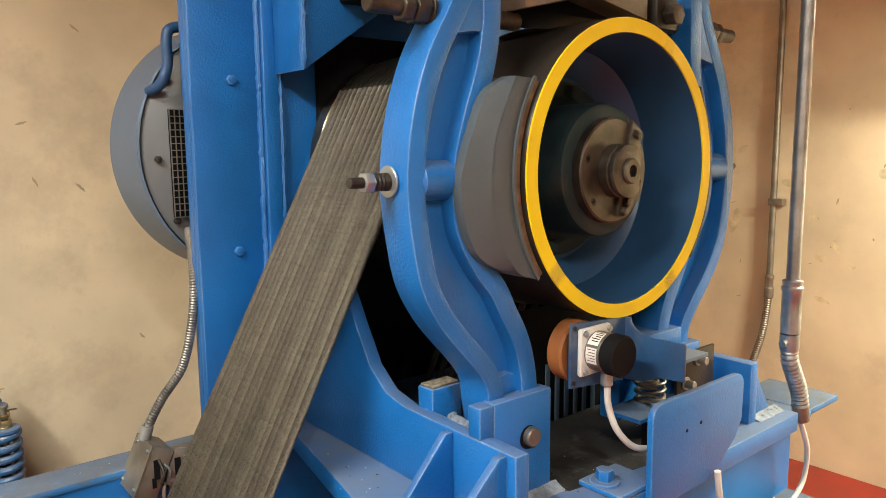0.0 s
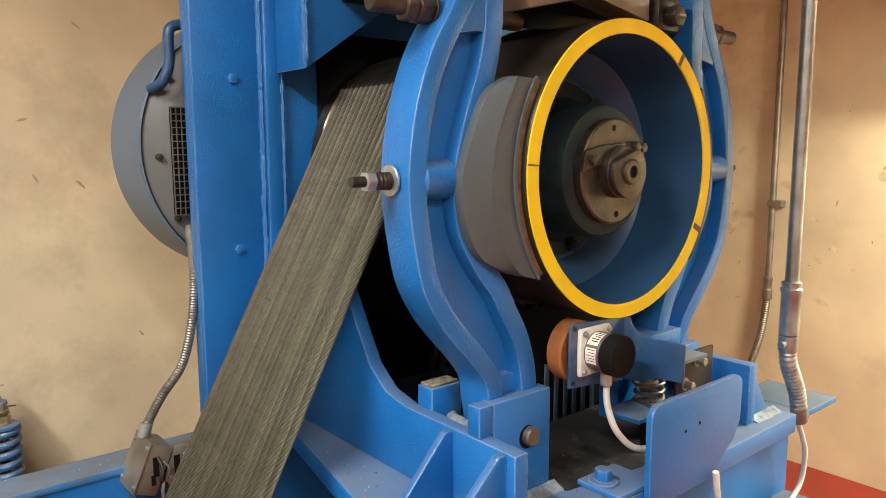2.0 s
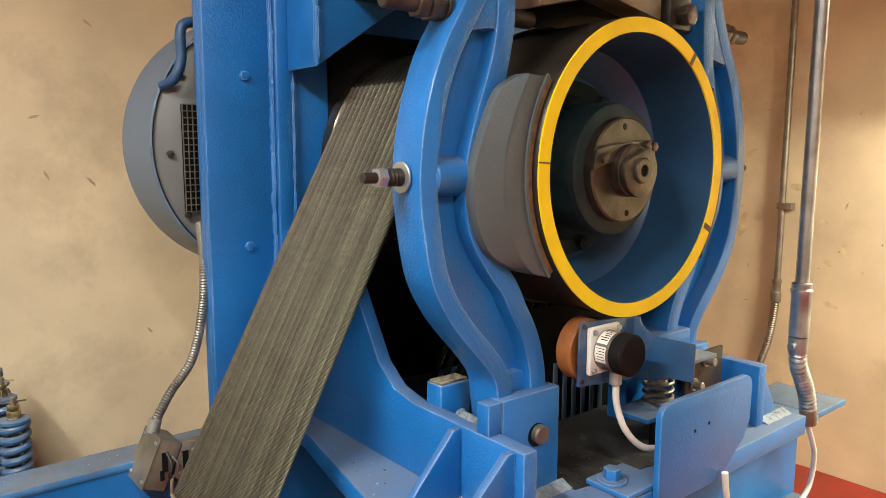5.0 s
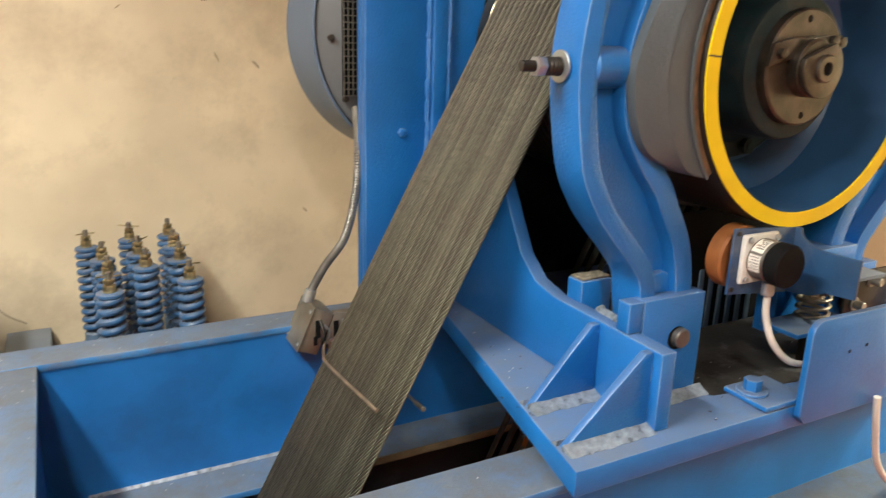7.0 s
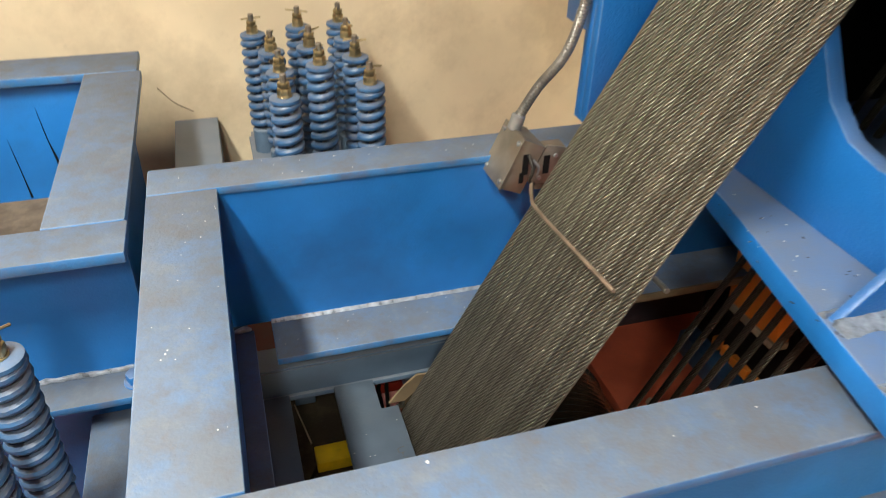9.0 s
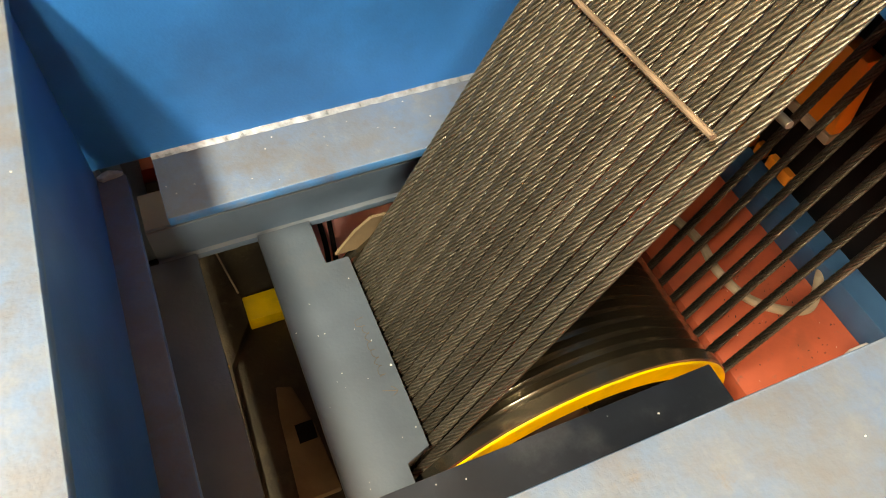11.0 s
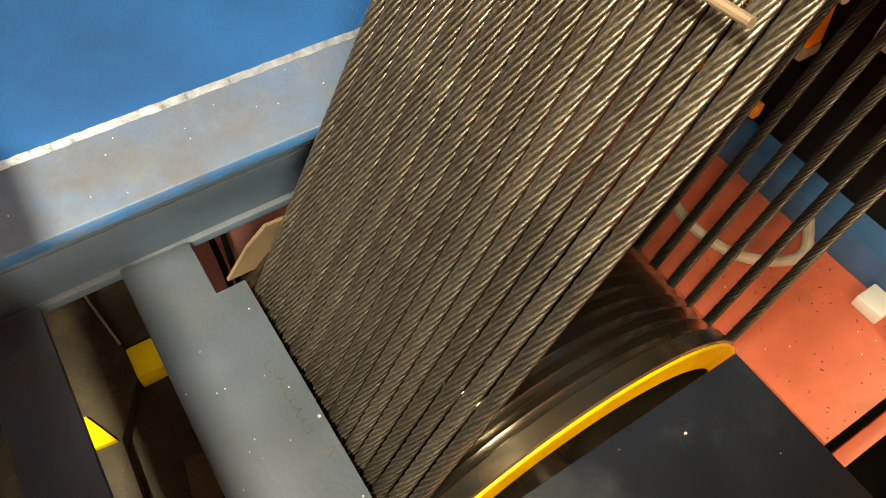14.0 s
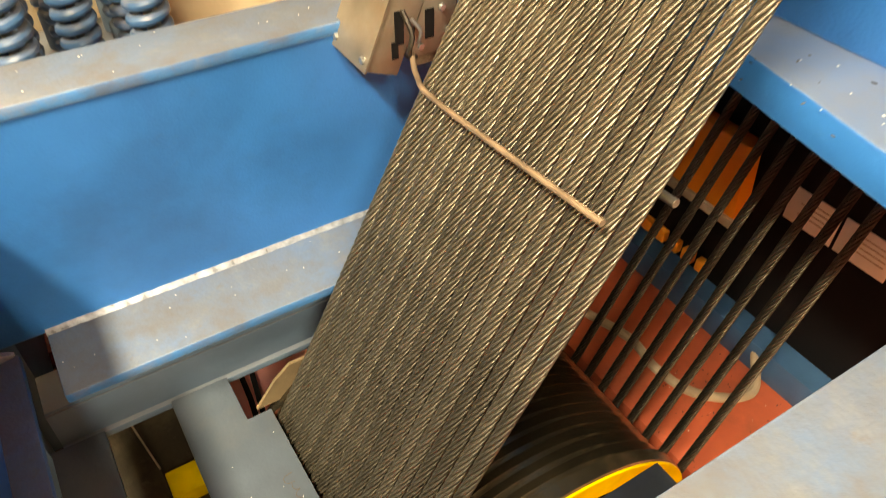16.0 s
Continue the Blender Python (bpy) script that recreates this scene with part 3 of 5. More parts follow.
def grit():
    """Small pale flecks of paint and grit lying on the flanges."""
    rng = random.Random(11)
    b = None
    spots = [(-0.26, 2.0, 0.94, 1.05, DECK), (-0.26, -0.13, 1.1, 1.8, DECK), (-0.26, 0.7, 1.87, 1.96, DECK), (-0.04, 0.7, 1.75, 1.87, 0.445),
             (0.75, 0.87, 1.0, 1.7, BASE), (1.0, 1.6, 0.84, 1.1, BASE + 0.0014), (0.09, 0.22, 1.05, 1.68, 0.272), (0.0, 0.6, 1.05, 1.2, 0.436), (0.95, 1.2, 1.1, 1.5, 0.0)]
    for k in range(170):
        x0, x1, y0, y1, z = spots[k % len(spots)]
        x, y, r = rng.uniform(x0, x1), rng.uniform(y0, y1), rng.uniform(0.0005, 0.0012) * (2.2 if rng.random() < 0.12 else 1)
        n = 6
        pts = [(x + r * rng.uniform(0.6, 1.3) * math.cos(2 * math.pi * i / n), y + r * rng.uniform(0.6, 1.3) * math.sin(2 * math.pi * i / n)) for i in range(n)]
        b = prism(pts, z + 0.0002, z + 0.0012, "z", bm=b)
    tagged(part("grit", b, PAPER), "pale paint flecks and grit on the steel", "grit", kind="stuff")
    b = None
    beds = [(0.94, 1.24, 1.085, 1.5, 0.0), (0.70, 0.87, 1.0, 1.7, BASE), (1.0, 1.3, 0.84, 1.15, BASE + 0.0014), (0.94, 1.24, 1.085, 1.5, 0.0)]
    for k in range(150):
        x0, x1, y0, y1, z = beds[k % len(beds)]
        x, y, a = rng.uniform(x0, x1), rng.uniform(y0, y1), rng.uniform(0, math.pi)
        ln, w = rng.uniform(0.0012, 0.0042), rng.uniform(0.0006, 0.0014)
        pts = [(ln * math.cos(q) * rng.uniform(0.7, 1.1), w * math.sin(q) * rng.uniform(0.7, 1.1)) for q in (0, 1, 2.1, 3.1, 4.2, 5.2)]
        b = prism([(x + p * math.cos(a) - q * math.sin(a), y + p * math.sin(a) + q * math.cos(a)) for p, q in pts], z + 0.0002, z + 0.0013, "z", bm=b)
    tagged(part("dirt_flecks", b, OILDIRT), "dark chips and dirt crumbs on paint and steel", "dirt", kind="stuff")


grit()


def deflector_support():
    t = thing("deflector_support", (0, 0, 0), "blue-grey steel channel and plate under the bedplate", "support frame", kind="structure")
    ch = part("channel", box(-0.10, 0.615, 1.81, 1.815, 0.26, 0.34, 0.001), GREYBLUE, t)
    part("channel_flange", box(-0.10, 0.615, 1.80, 1.90, 0.245, 0.26, 0.002), GREYBLUE, ch)
    part("channel_top", box(-0.10, 0.615, 1.8155, 1.90, 0.33, 0.345, 0.002), GREYBLUE, ch)
    outline = [(0.08, 1.795), (0.182, 1.795), (0.182, 1.69), (0.225, 1.69), (0.227, 1.30), (0.185, 1.285), (0.185, 1.0), (0.08, 1.0)]
    part("cross_plate", prism(outline, 0.257, 0.272, "z", 0.002), SLATE, t, "grey-blue steel cross plate with handwritten scribble")
    part("side_plate", box(-0.118, -0.032, 1.0, 1.795, 0.257, 0.272, 0.002), SLATE, t, "dark slate steel side plate")
    # Made-up sheet: closes the view below the beam with darkness.
    part("dark_filler_sheet", box(0.62, 1.95, 2.10, 2.105, 0.0, 0.62, 0.001), SHADENAVY, t, "blue-black sheet added below the beam to make it dark")
    part("dusty_edge", box(0.62, 1.95, 1.735, 1.7415, 0.424, 0.447, 0.001), BOARD, t, "dusty tan flange edge")
    # scribble along the plate
    scr = []
    for i in range(26):
        u = i / 25
        wide = 0.011 if i < 4 else 0.0055
        scr.append((0.200 + wide * math.sin(i * 1.9 + 0.6 * math.sin(i * 1.3)), 1.56 - 0.125 * u - 0.004 * math.cos(i * 1.9), 0.2731))
    part("scribble", tube(scr, 0.0005, 6, per=5), GRIME, t, "unreadable pencil scribble")
    part("arrow", join(tube([(0.190, 1.413, 0.2728), (0.213, 1.405, 0.2728)], 0.0006, 6), tube([(0.206, 1.416, 0.2728), (0.214, 1.405, 0.2728), (0.204, 1.399, 0.2728)], 0.0006, 6, per=2)), GRIME, t)
    part("hanger", box(0.56, 0.60, 1.74, 1.88, 0.345, 0.425, 0.002), GREYBLUE, t)
    return t


deflector_support()


def neighbour_bedplate():
    t = thing("neighbour_bedplate", (0, 0, 0), "blue steel box bedplate with dusty grey flanges beside the wall", "bedplate", kind="structure")
    zt = 0.86
    part("right_flange", box(-0.452, -0.300, 1.756, 2.595, zt - 0.025, zt, 0.004), STEELBLUE, t)
    part("near_flange", box(-1.9, -0.295, 1.636, 1.753, zt - 0.025, zt, 0.004), STEELBLUE, t)
    part("far_flange", box(-1.9, -0.312, 2.598, 2.765, zt - 0.025, zt, 0.004), STEELBLUE, t)
    part("right_web", box(-0.385, -0.365, 1.771, 2.63, 0.0, zt - 0.026, 0.001), BLUE, t)
    part("near_web", box(-1.9, -0.31, 1.75, 1.77, 0.0, zt - 0.026, 0.001), BLUE, t)
    part("far_web", box(-1.9, -0.365, 2.632, 2.652, 0.0, zt - 0.026, 0.001), BLUE, t)
    part("bottom_flange", box(-1.9, -0.275, 1.655, 1.749, 0.47, 0.49, 0.004), STEELBLUE, t)
    part("weld_bead", bead((-1.2, 1.748, 0.492), (-0.31, 1.748, 0.492), 0.007), WELD, t)
    part("infill", box(-1.9, -0.386, 1.772, 2.63, 0.36, 0.47, 0.0), GRIME, t, "brown gritty infill")
    bolt = hexnut((-0.347, 1.70, 0.495), (0, 0, 1), 0.036, 0.022)
    rod((-0.347, 1.70, 0.490), (-0.347, 1.70, 0.496), 0.027, bm=bolt)
    part("anchor_bolt", bolt, BLUE, t, "blue painted hex bolt on a washer")
    part("pad", box(-0.46, -0.275, 1.2, 1.72, 0.0, 0.40, 0.005), STEELBLUE, t)
    part("drip_stain", prism([(-0.588, 0.475), (-0.592, 0.60), (-0.60, 0.68), (-0.607, 0.76), (-0.602, 0.68), (-0.586, 0.60), (-0.578, 0.475)], 2.629, 2.6315, "y"), BLACK, t)
    part("drip_stain", prism([(-0.690, 0.475), (-0.694, 0.58), (-0.703, 0.67), (-0.698, 0.60), (-0.684, 0.475)], 2.629, 2.6315, "y"), BLACK, t)


neighbour_bedplate()
tagged(part("floor_beam", box(-0.27, -0.12, 2.02, 3.06, 0.0, 0.50, 0.004), GREYBLUE), "grey painted steel beam end by the wall", "beam", kind="structure")


# ---------------------------------------------------------------- the machine's frame
def machine_base():
    t = thing("machine_base", (0, 0, 0), "blue enamelled cast machine base with ribs and fork blocks", "machine base")
    part("sole_plate", prism([(0.674, 0.828), (1.90, 0.828), (1.90, 1.96), (0.86, 1.96), (0.86, 1.76)], BASE - 0.050, BASE, "z", 0.003), BLUE, t)
    part("spacer_plate", box(0.93, 1.88, 0.94, 1.96, DECK + 0.001, BASE - 0.0505, 0.003), GREYBLUE, t)
    web = [(0.87, BASE), (0.87, 1.097), (1.20, 1.10), (1.27, 1.115), (1.33, 1.16), (1.38, 1.24), (1.44, 1.34), (1.55, 1.40), (1.76, 1.42), (1.76, BASE)]
    part("side_web", prism(web, 0.885, 0.92, "x", 0.004), CASTBLUE, t)
    for y, gx in ((0.90, 0.697), (1.05, 0.727)):
        g = part("gusset", prism([(gx, BASE), (0.884, BASE), (0.884, 1.094), (0.866, 1.094)], y - 0.009, y + 0.009, "y", 0.003), CASTBLUE, t)
        part("weld_bead", fillet((gx - 0.004, y - 0.008, BASE), (0.886, y - 0.008, BASE), (0, -1, 0), 0.030), WELD, g, "pale silvery weld seam")
        part("weld_bead", fillet((gx - 0.004, y + 0.008, BASE), (0.886, y + 0.008, BASE), (0, 1, 0), 0.016), WELD, g)
    part("fork_ear", box(0.886, 0.922, 0.965, 1.0, 1.098, 1.16, 0.004), CASTBLUE, t)
    part("front_fork", box(0.9225, 1.083, 0.965, 1.0, BASE, 1.16, 0.004), CASTBLUE, t, "blue steel fork block with dusty top")
    part("rear_fork", box(0.913, 0.994, 1.14, 1.19, BASE, 1.146, 0.004), CASTBLUE, t, "blue steel block with grimy rough top")
    part("grime_cap", box(0.917, 0.990, 1.145, 1.185, 1.1462, 1.151, 0.002), ROUGHGRIME, t, "crusty grime on the block")
    part("weld_bead", fillet((0.925, 0.966, BASE), (1.10, 0.966, BASE), (0, -1, 0), 0.028, 0.014), WELD, t)
    part("weld_bead", bead((0.884, 0.90, BASE), (0.884, 0.90, 1.08), 0.008), CASTBLUE, t)
    part("weld_bead", bead((0.884, 1.062, BASE), (0.884, 1.062, 1.08), 0.008), CASTBLUE, t)
    part("weld_bead", bead((0.918, 1.0, 1.092), (0.925, 1.1, 1.10), 0.012), WELD, t)
    part("pin_hole", rod((1.017, 0.9642, 1.071), (1.017, 0.9658, 1.071), 0.0245), BLACK, t)
    part("pivot_pin", rod((1.02, 0.95, 1.073), (1.02, 1.17, 1.073), 0.02), ENCGREY, t, "bare steel pivot pin")
    # right hand side, beyond the drum
    part("side_web", prism([(0.87, BASE), (0.87, 1.10), (1.20, 1.10), (1.35, 1.3), (1.76, 1.4), (1.76, BASE)], 1.72, 1.755, "x", 0.004), CASTBLUE, t)
    part("gusset", prism([(1.757, BASE), (1.86, BASE), (1.772, 1.07), (1.757, 1.07)], 0.885, 0.905, "y", 0.003), CASTBLUE, t)
    part("weld_bead", fillet((1.757, 0.886, BASE), (1.885, 0.886, BASE), (0, -1, 0), 0.026, 0.012), WELD, t)
    part("front_fork", box(1.47, 1.64, 0.965, 1.0, BASE, 1.158, 0.004), CASTBLUE, t)
    part("rear_fork", box(1.49, 1.59, 1.10, 1.16, BASE, 1.13, 0.004), CASTBLUE, t)
    part("pivot_pin", rod((1.54, 0.94, 1.073), (1.54, 1.17, 1.073), 0.02), MACHINED, t)
    # bearing column behind the sheave
    col = part("column", box(0.682, 0.86, 1.772, 1.80, BASE, 2.9, 0.004), CASTBLUE, t)
    part("column_side", box(0.684, 0.71, 1.801, 1.835, BASE, 2.9, 0.003), CASTBLUE, col)
    part("weld_bead", bead((0.860, 1.770, BASE), (0.860, 1.770, 2.2), 0.008), CASTBLUE, col)
    part("rib", box(0.866, 0.912, 1.755, 1.80, BASE, 2.9, 0.006), CASTBLUE, col)
    part("weld_bead", bead((0.914, 1.762, BASE), (0.914, 1.762, 2.2), 0.009), CASTBLUE, col)
    for z in (1.817, 1.386):
        part("column_bolt", hexnut((0.785, 1.773, z), (0, -1, 0), 0.022, 0.010), CASTBLUE, col)
    part("bearing_plate", box(0.913, 1.95, 1.772, 1.80, BASE, 2.9, 0.003), CASTBLUE, t)
    part("top_brace", prism([(0.897, 1.833), (1.19, 2.034), (1.60, 2.034), (1.60, 2.4), (0.897, 2.4)], 1.60, 1.754, "y", 0.005), CASTBLUE, t)
    part("weld_bead", bead((0.897, 1.597, 1.84), (0.897, 1.597, 2.05), 0.009), CASTBLUE, t)
    # Added black sheets: the unseen top one shades the ropes, two darken the recess.
    part("sheave_shade", box(1.0, 1.9, 1.22, 1.598, 2.0, 2.03, 0.004), BLACK, t, "unseen black sheet added over the sheave to shade ropes")
    part("dark_back_sheet", box(1.70, 1.715, 1.22, 1.735, BASE, 1.95, 0.003), BLACK, t, "black sheet added behind the sheave to keep it dark")
    part("dark_side_sheet", box(1.02, 1.699, 1.745, 1.765, BASE, 1.95, 0.002), BLACK, t, "black sheet added beside the sheave to keep it dark")
    part("dirt_patch", prism([(1.10, 0.93), (1.32, 0.90), (1.60, 0.96), (1.69, 1.10), (1.55, 1.21), (1.12, 1.22), (0.95, 1.18), (1.06, 1.02)], BASE + 0.0003, BASE + 0.0014, "z"), OILDIRT, t, "dark oily dirt on the sole plate")
    # Black sheet added to block stray light that fell on the sole plate.
    part("slat_light_stop", box(1.10, 1.699, 1.2135, 1.217, BASE, 1.25, 0.001), BLACK, t, "black sheet added behind the slats to stop light")
    for k in range(6):
        part("guard_slat", box(1.335 + 0.036 * k, 1.351 + 0.036 * k, 1.208, 1.212, BASE, 1.10, 0.001), GREYBLUE, t)
    return t


machine_base()


def arm_curve(points, per=10):
    return [(p.x, p.z) for p in smooth_path([(x, 0, z) for x, z in points], per)]


OUTER = [(0.90, 2.02), (0.868, 1.94), (0.837, 1.883), (0.796, 1.814), (0.769, 1.747), (0.752, 1.682), (0.743, 1.616), (0.742, 1.560), (0.750, 1.490),
         (0.769, 1.401), (0.805, 1.333), (0.847, 1.281), (0.889, 1.235), (0.922, 1.190), (0.93, 1.14), (0.94, 1.09)]
INNER = [(0.965, 2.02), (0.961, 1.907), (0.958, 1.848), (0.943, 1.777), (0.912, 1.690), (0.888, 1.600), (0.892, 1.510), (0.930, 1.440),
         (0.974, 1.386), (1.003, 1.335), (1.033, 1.282), (1.053, 1.226), (1.063, 1.165), (1.066, 1.09)]


def offset_curve(c, d):
    out = []
    for i, p in enumerate(c):
        a, b = c[max(i - 1, 0)], c[min(i + 1, len(c) - 1)]
        tx, tz = b[0] - a[0], b[1] - a[1]
        k = math.hypot(tx, tz)
        out.append((p[0] - tz / k * d, p[1] + tx / k * d))
    return out


def strip(curve, width, y0, y1, bevel=0.004):
    inner = offset_curve(curve, width)
    return prism(curve + inner[::-1], y0, y1, "y", bevel)


def brake_lever(mirror):
    t = thing("brake_lever", (0, 0, 0), "blue cast iron brake lever with recessed web, pinned to base", "brake lever", "brake levers")
    f = (lambda c: [(2 * AX - x - 0.02, z) for x, z in c]) if mirror else (lambda c: c)
    sgn = -1 if mirror else 1
    o, i = arm_curve(OUTER), arm_curve(INNER)
    part("web", prism(f(offset_curve(o, 0.01) + offset_curve(i, -0.01)[::-1]), 1.02, 1.05, "y"), CASTBLUE, t)
    part("outer_flange", strip(f(o), 0.039 * sgn, 0.985, 1.07), CASTBLUE, t)
    part("inner_flange", strip(f(i), -0.044 * sgn, 0.985, 1.07), CASTBLUE, t)
    head = [(0.896, 2.02), (0.862, 1.935), (0.835, 1.87), (0.845, 1.838), (0.90, 1.848), (0.955, 1.845), (0.957, 1.907), (0.961, 2.02)]
    part("head", prism(f(head), 0.988, 1.067, "y", 0.006), CASTBLUE, t)
    foot = [(0.93, 1.185), (0.942, 1.09), (0.958, 1.05), (1.03, 1.04), (1.072, 1.09), (1.068, 1.17), (1.0, 1.20)]
    part("knuckle", prism(f(foot), 1.004, 1.068, "y", 0.006), CASTBLUE, t)
    g = lambda x: 2 * AX - x - 0.02 if mirror else x
    part("shoe_boss", rod((g(0.775), 1.015, 1.587), (g(0.885), 1.015, 1.587), 0.036), CASTBLUE, t)
    # shoe stud with nuts and washer
    stud = part("stud", rod((g(0.657), 1.035, 1.587), (g(0.78), 1.035, 1.587), 0.0095), DARKIRON, t, "threaded steel stud")
    part("washer", rod((g(0.7345), 1.035, 1.587), (g(0.7395), 1.035, 1.587), 0.028), ZINC, stud, "bright zinc washer")
    part("spring", lathe([(0.0105, 0.702), (0.016, 0.704), (0.014, 0.708), (0.016, 0.712), (0.014, 0.716), (0.016, 0.720), (0.014, 0.724), (0.016, 0.728), (0.016, 0.734), (0.0105, 0.734)], "x", 20, (0, 1.035, 1.587)) if not mirror else rod((g(0.702), 1.035, 1.587), (g(0.734), 1.035, 1.587), 0.016), DARKIRON, stud)
    part("nut", hexnut((g(0.684), 1.035, 1.587), (sgn, 0, 0), 0.031, 0.018), ZINC, stud, "yellow zinc hex nut")
    # spring rod through the head
    zr = 1.925 if mirror else 1.884
    top = part("tension_rod", rod((g(0.70), 1.035, zr), (g(1.05), 1.035, zr), 0.017), MACHINED, t, "oily steel tension rod")
    part("washer", rod((g(0.822), 1.035, zr), (g(0.828), 1.035, zr), 0.031), MACHINED, top)
    part("nut", hexnut((g(0.792), 1.035, zr), (sgn, 0, 0), 0.05, 0.030), MACHINED, top)
    part("lock_nut", hexnut((g(0.766), 1.035, zr), (sgn, 0, 0), 0.046, 0.022), MACHINED, top)
    return t


brake_lever(False)
brake_lever(True)


def sloped(outer, ridge, y_outer, y_ridge, y_back):
    """A curved band whose front falls away from its ridge line to its outer edge."""
    b2 = bmesh.new()
    rows = [[b2.verts.new((o[0], y_outer, o[1])), b2.verts.new((r[0], y_ridge, r[1])), b2.verts.new((r[0], y_back, r[1])), b2.verts.new((o[0], y_back, o[1]))]
            for o, r in zip(outer, ridge)]
    for a, b in zip(rows, rows[1:]):
        for k in range(4):
            m = (k + 1) % 4
            b2.faces.new((a[k], a[m], b[m], b[k]))
    b2.faces.new(rows[0][::-1])
    b2.faces.new(rows[-1])
    bmesh.ops.recalc_face_normals(b2, faces=b2.faces)
    return b2


def brake_shoe(mirror):
    t = thing("brake_shoe", (0, 0, 0), "grey painted curved brake shoe with brown lining against the drum", "brake shoe", "brake shoes")
    f = (lambda c: [(2 * AX - x, z) for x, z in c]) if mirror else (lambda c: c)

    def arc(r, a0, a1, n=28):
        return [(AX + r * math.cos(radians(a0 + (a1 - a0) * k / n)), AZ + r * math.sin(radians(a0 + (a1 - a0) * k / n))) for k in range(n + 1)]
    outer = arm_curve([(0.958, 1.772), (0.905, 1.742), (0.870, 1.675), (0.845, 1.606), (0.841, 1.570), (0.846, 1.530), (0.862, 1.480), (0.892, 1.440), (0.950, 1.412), (0.985, 1.400)], 6)
    ridge = arm_curve([(0.958, 1.771), (0.930, 1.715), (0.908, 1.660), (0.898, 1.605), (0.897, 1.580), (0.898, 1.555), (0.908, 1.503), (0.932, 1.452), (0.965, 1.412), (0.985, 1.400)], 6)
    if mirror:
        outer, ridge = arc(0.352, 147, 218), arc(0.340, 147, 218)
    inner = arc(0.326, 147, 218)
    part("body", prism(f(ridge + inner[::-1]), 0.945, 1.062, "y", 0.004), SHOEGREY, t)
    part("rib", sloped(f(outer), f(ridge), 0.962, 0.9445, 0.984), SHOEGREY, t)
    part("worn_end", prism(f(arc(0.333, 147, 217) + arc(0.3265, 147, 217)[::-1]), 0.940, 0.9445, "y"), SHOEGREY, t)
    part("lining", prism(f(arc(0.3255, 147, 217) + arc(0.3135, 147, 217)[::-1]), 0.944, 1.12, "y"), LINING, t, "worn brown friction lining")
    return t


brake_shoe(False)
brake_shoe(True)


# ---------------------------------------------------------------- drum, sheave, ropes
def brake_drum():
    t = thing("brake_drum", (AX, 0, AZ), "dark brake drum with yellow rim and blue painted inside", "brake drum")
    R, y0 = DRUM_R, DRUM_Y
    part("rim_face", lathe([(0.2805, y0), (R - 0.001, y0), (R - 0.001, y0 + 0.004), (0.2805, y0 + 0.004)], "y", 128), YELLOW, t, "bright yellow painted rim")
    part("shell", lathe([(R - 0.002, y0 + 0.0045), (R, y0 + 0.008), (R, 1.17), (R + 0.008, 1.172), (R + 0.008, 1.19), (0.10, 1.19), (0.10, 1.18), (0.2845, 1.16), (0.2845, y0 + 0.0045)], "y", 128), DARKIRON, t)
    part("dish", lathe([(0.2805, y0 + 0.0045), (0.2800, y0 + 0.03), (0.262, 1.08), (0.21, 1.135), (0.09, 1.135), (0.09, 1.139), (0.213, 1.139), (0.2655, 1.082), (0.284, y0 + 0.03), (0.284, y0 + 0.003)], "y", 96), DISHBLUE, t, "blue painted inside of the drum, darkened for its shade")
    hub = part("hub", lathe([(0.0, 0.993), (0.133, 0.993), (0.140, 0.997), (0.143, 1.004), (0.145, 1.016), (0.145, 1.10), (0.165, 1.12), (0.165, 1.134), (0.0, 1.134)], "y", 64, closed=False), GREENIRON, t, "dark green iron hub")
    part("end_plate", lathe([(0.0, 0.970), (0.108, 0.970), (0.112, 0.973), (0.112, 0.992), (0.0, 0.992)], "y", 64, closed=False), MACHINED, t, "browned round steel end plate with tapped holes")
    boss = [(0.056 * math.cos(radians(a)), min(0.036, 0.056 * math.sin(radians(a)))) for a in range(0, 360, 6)]
    part("shaft_end", lathe([(0.0, 0.944), (0.050, 0.944), (0.056, 0.948), (0.056, 0.9695), (0.0, 0.9695)], "y", 48, closed=False), MACHINED, t, "browned stepped shaft end with a bore")
    face = prism(boss, 0.930, 0.9438, "y", 0.002)
    part("flatted_end", moved(face, Matrix.Rotation(radians(-20), 4, "Y")), MACHINED, t, "shaft end with a milled flat")
    part("end_collar", lathe([(0.013, 0.922), (0.024, 0.922), (0.027, 0.925), (0.027, 0.9298), (0.013, 0.9298)], "y", 40), MACHINED, t, "bright turned collar round the bore")
    part("bore", rod((0, 0.9255, 0), (0, 0.929, 0), 0.0129), BLACK, t)
    keeper = part("keeper_plate", prism([(-0.118, 0.002), (-0.108, 0.044), (-0.050, 0.056), (0.082, 0.064), (0.088, 0.034), (-0.040, 0.020)], 0.9605, 0.9692, "y", 0.0015), MACHINED, t, "brown keeper plate in the shaft's slot")
    for kx, kz in ((-0.092, 0.026), (0.052, 0.052), (0.074, 0.050)):
        part("keeper_bolt", hexnut((kx, 0.960, kz), (0, -1, 0), 0.019, 0.011), MACHINED, keeper)
    for k in range(6):
        a = radians(35 + 60 * k)
        p = (0.092 * math.cos(a), 0.9745, 0.092 * math.sin(a))
        if k % 3:
            part("tapped_hole", rod((p[0], 0.9692, p[2]), (p[0], 0.975, p[2]), 0.0075, 12), BLACK, t)
    for k in range(8):
        a = radians(12 + 45 * k)
        b = hexnut((0.178 * math.cos(a), 1.134, 0.178 * math.sin(a)), (0, -1, 0), 0.032, 0.03)
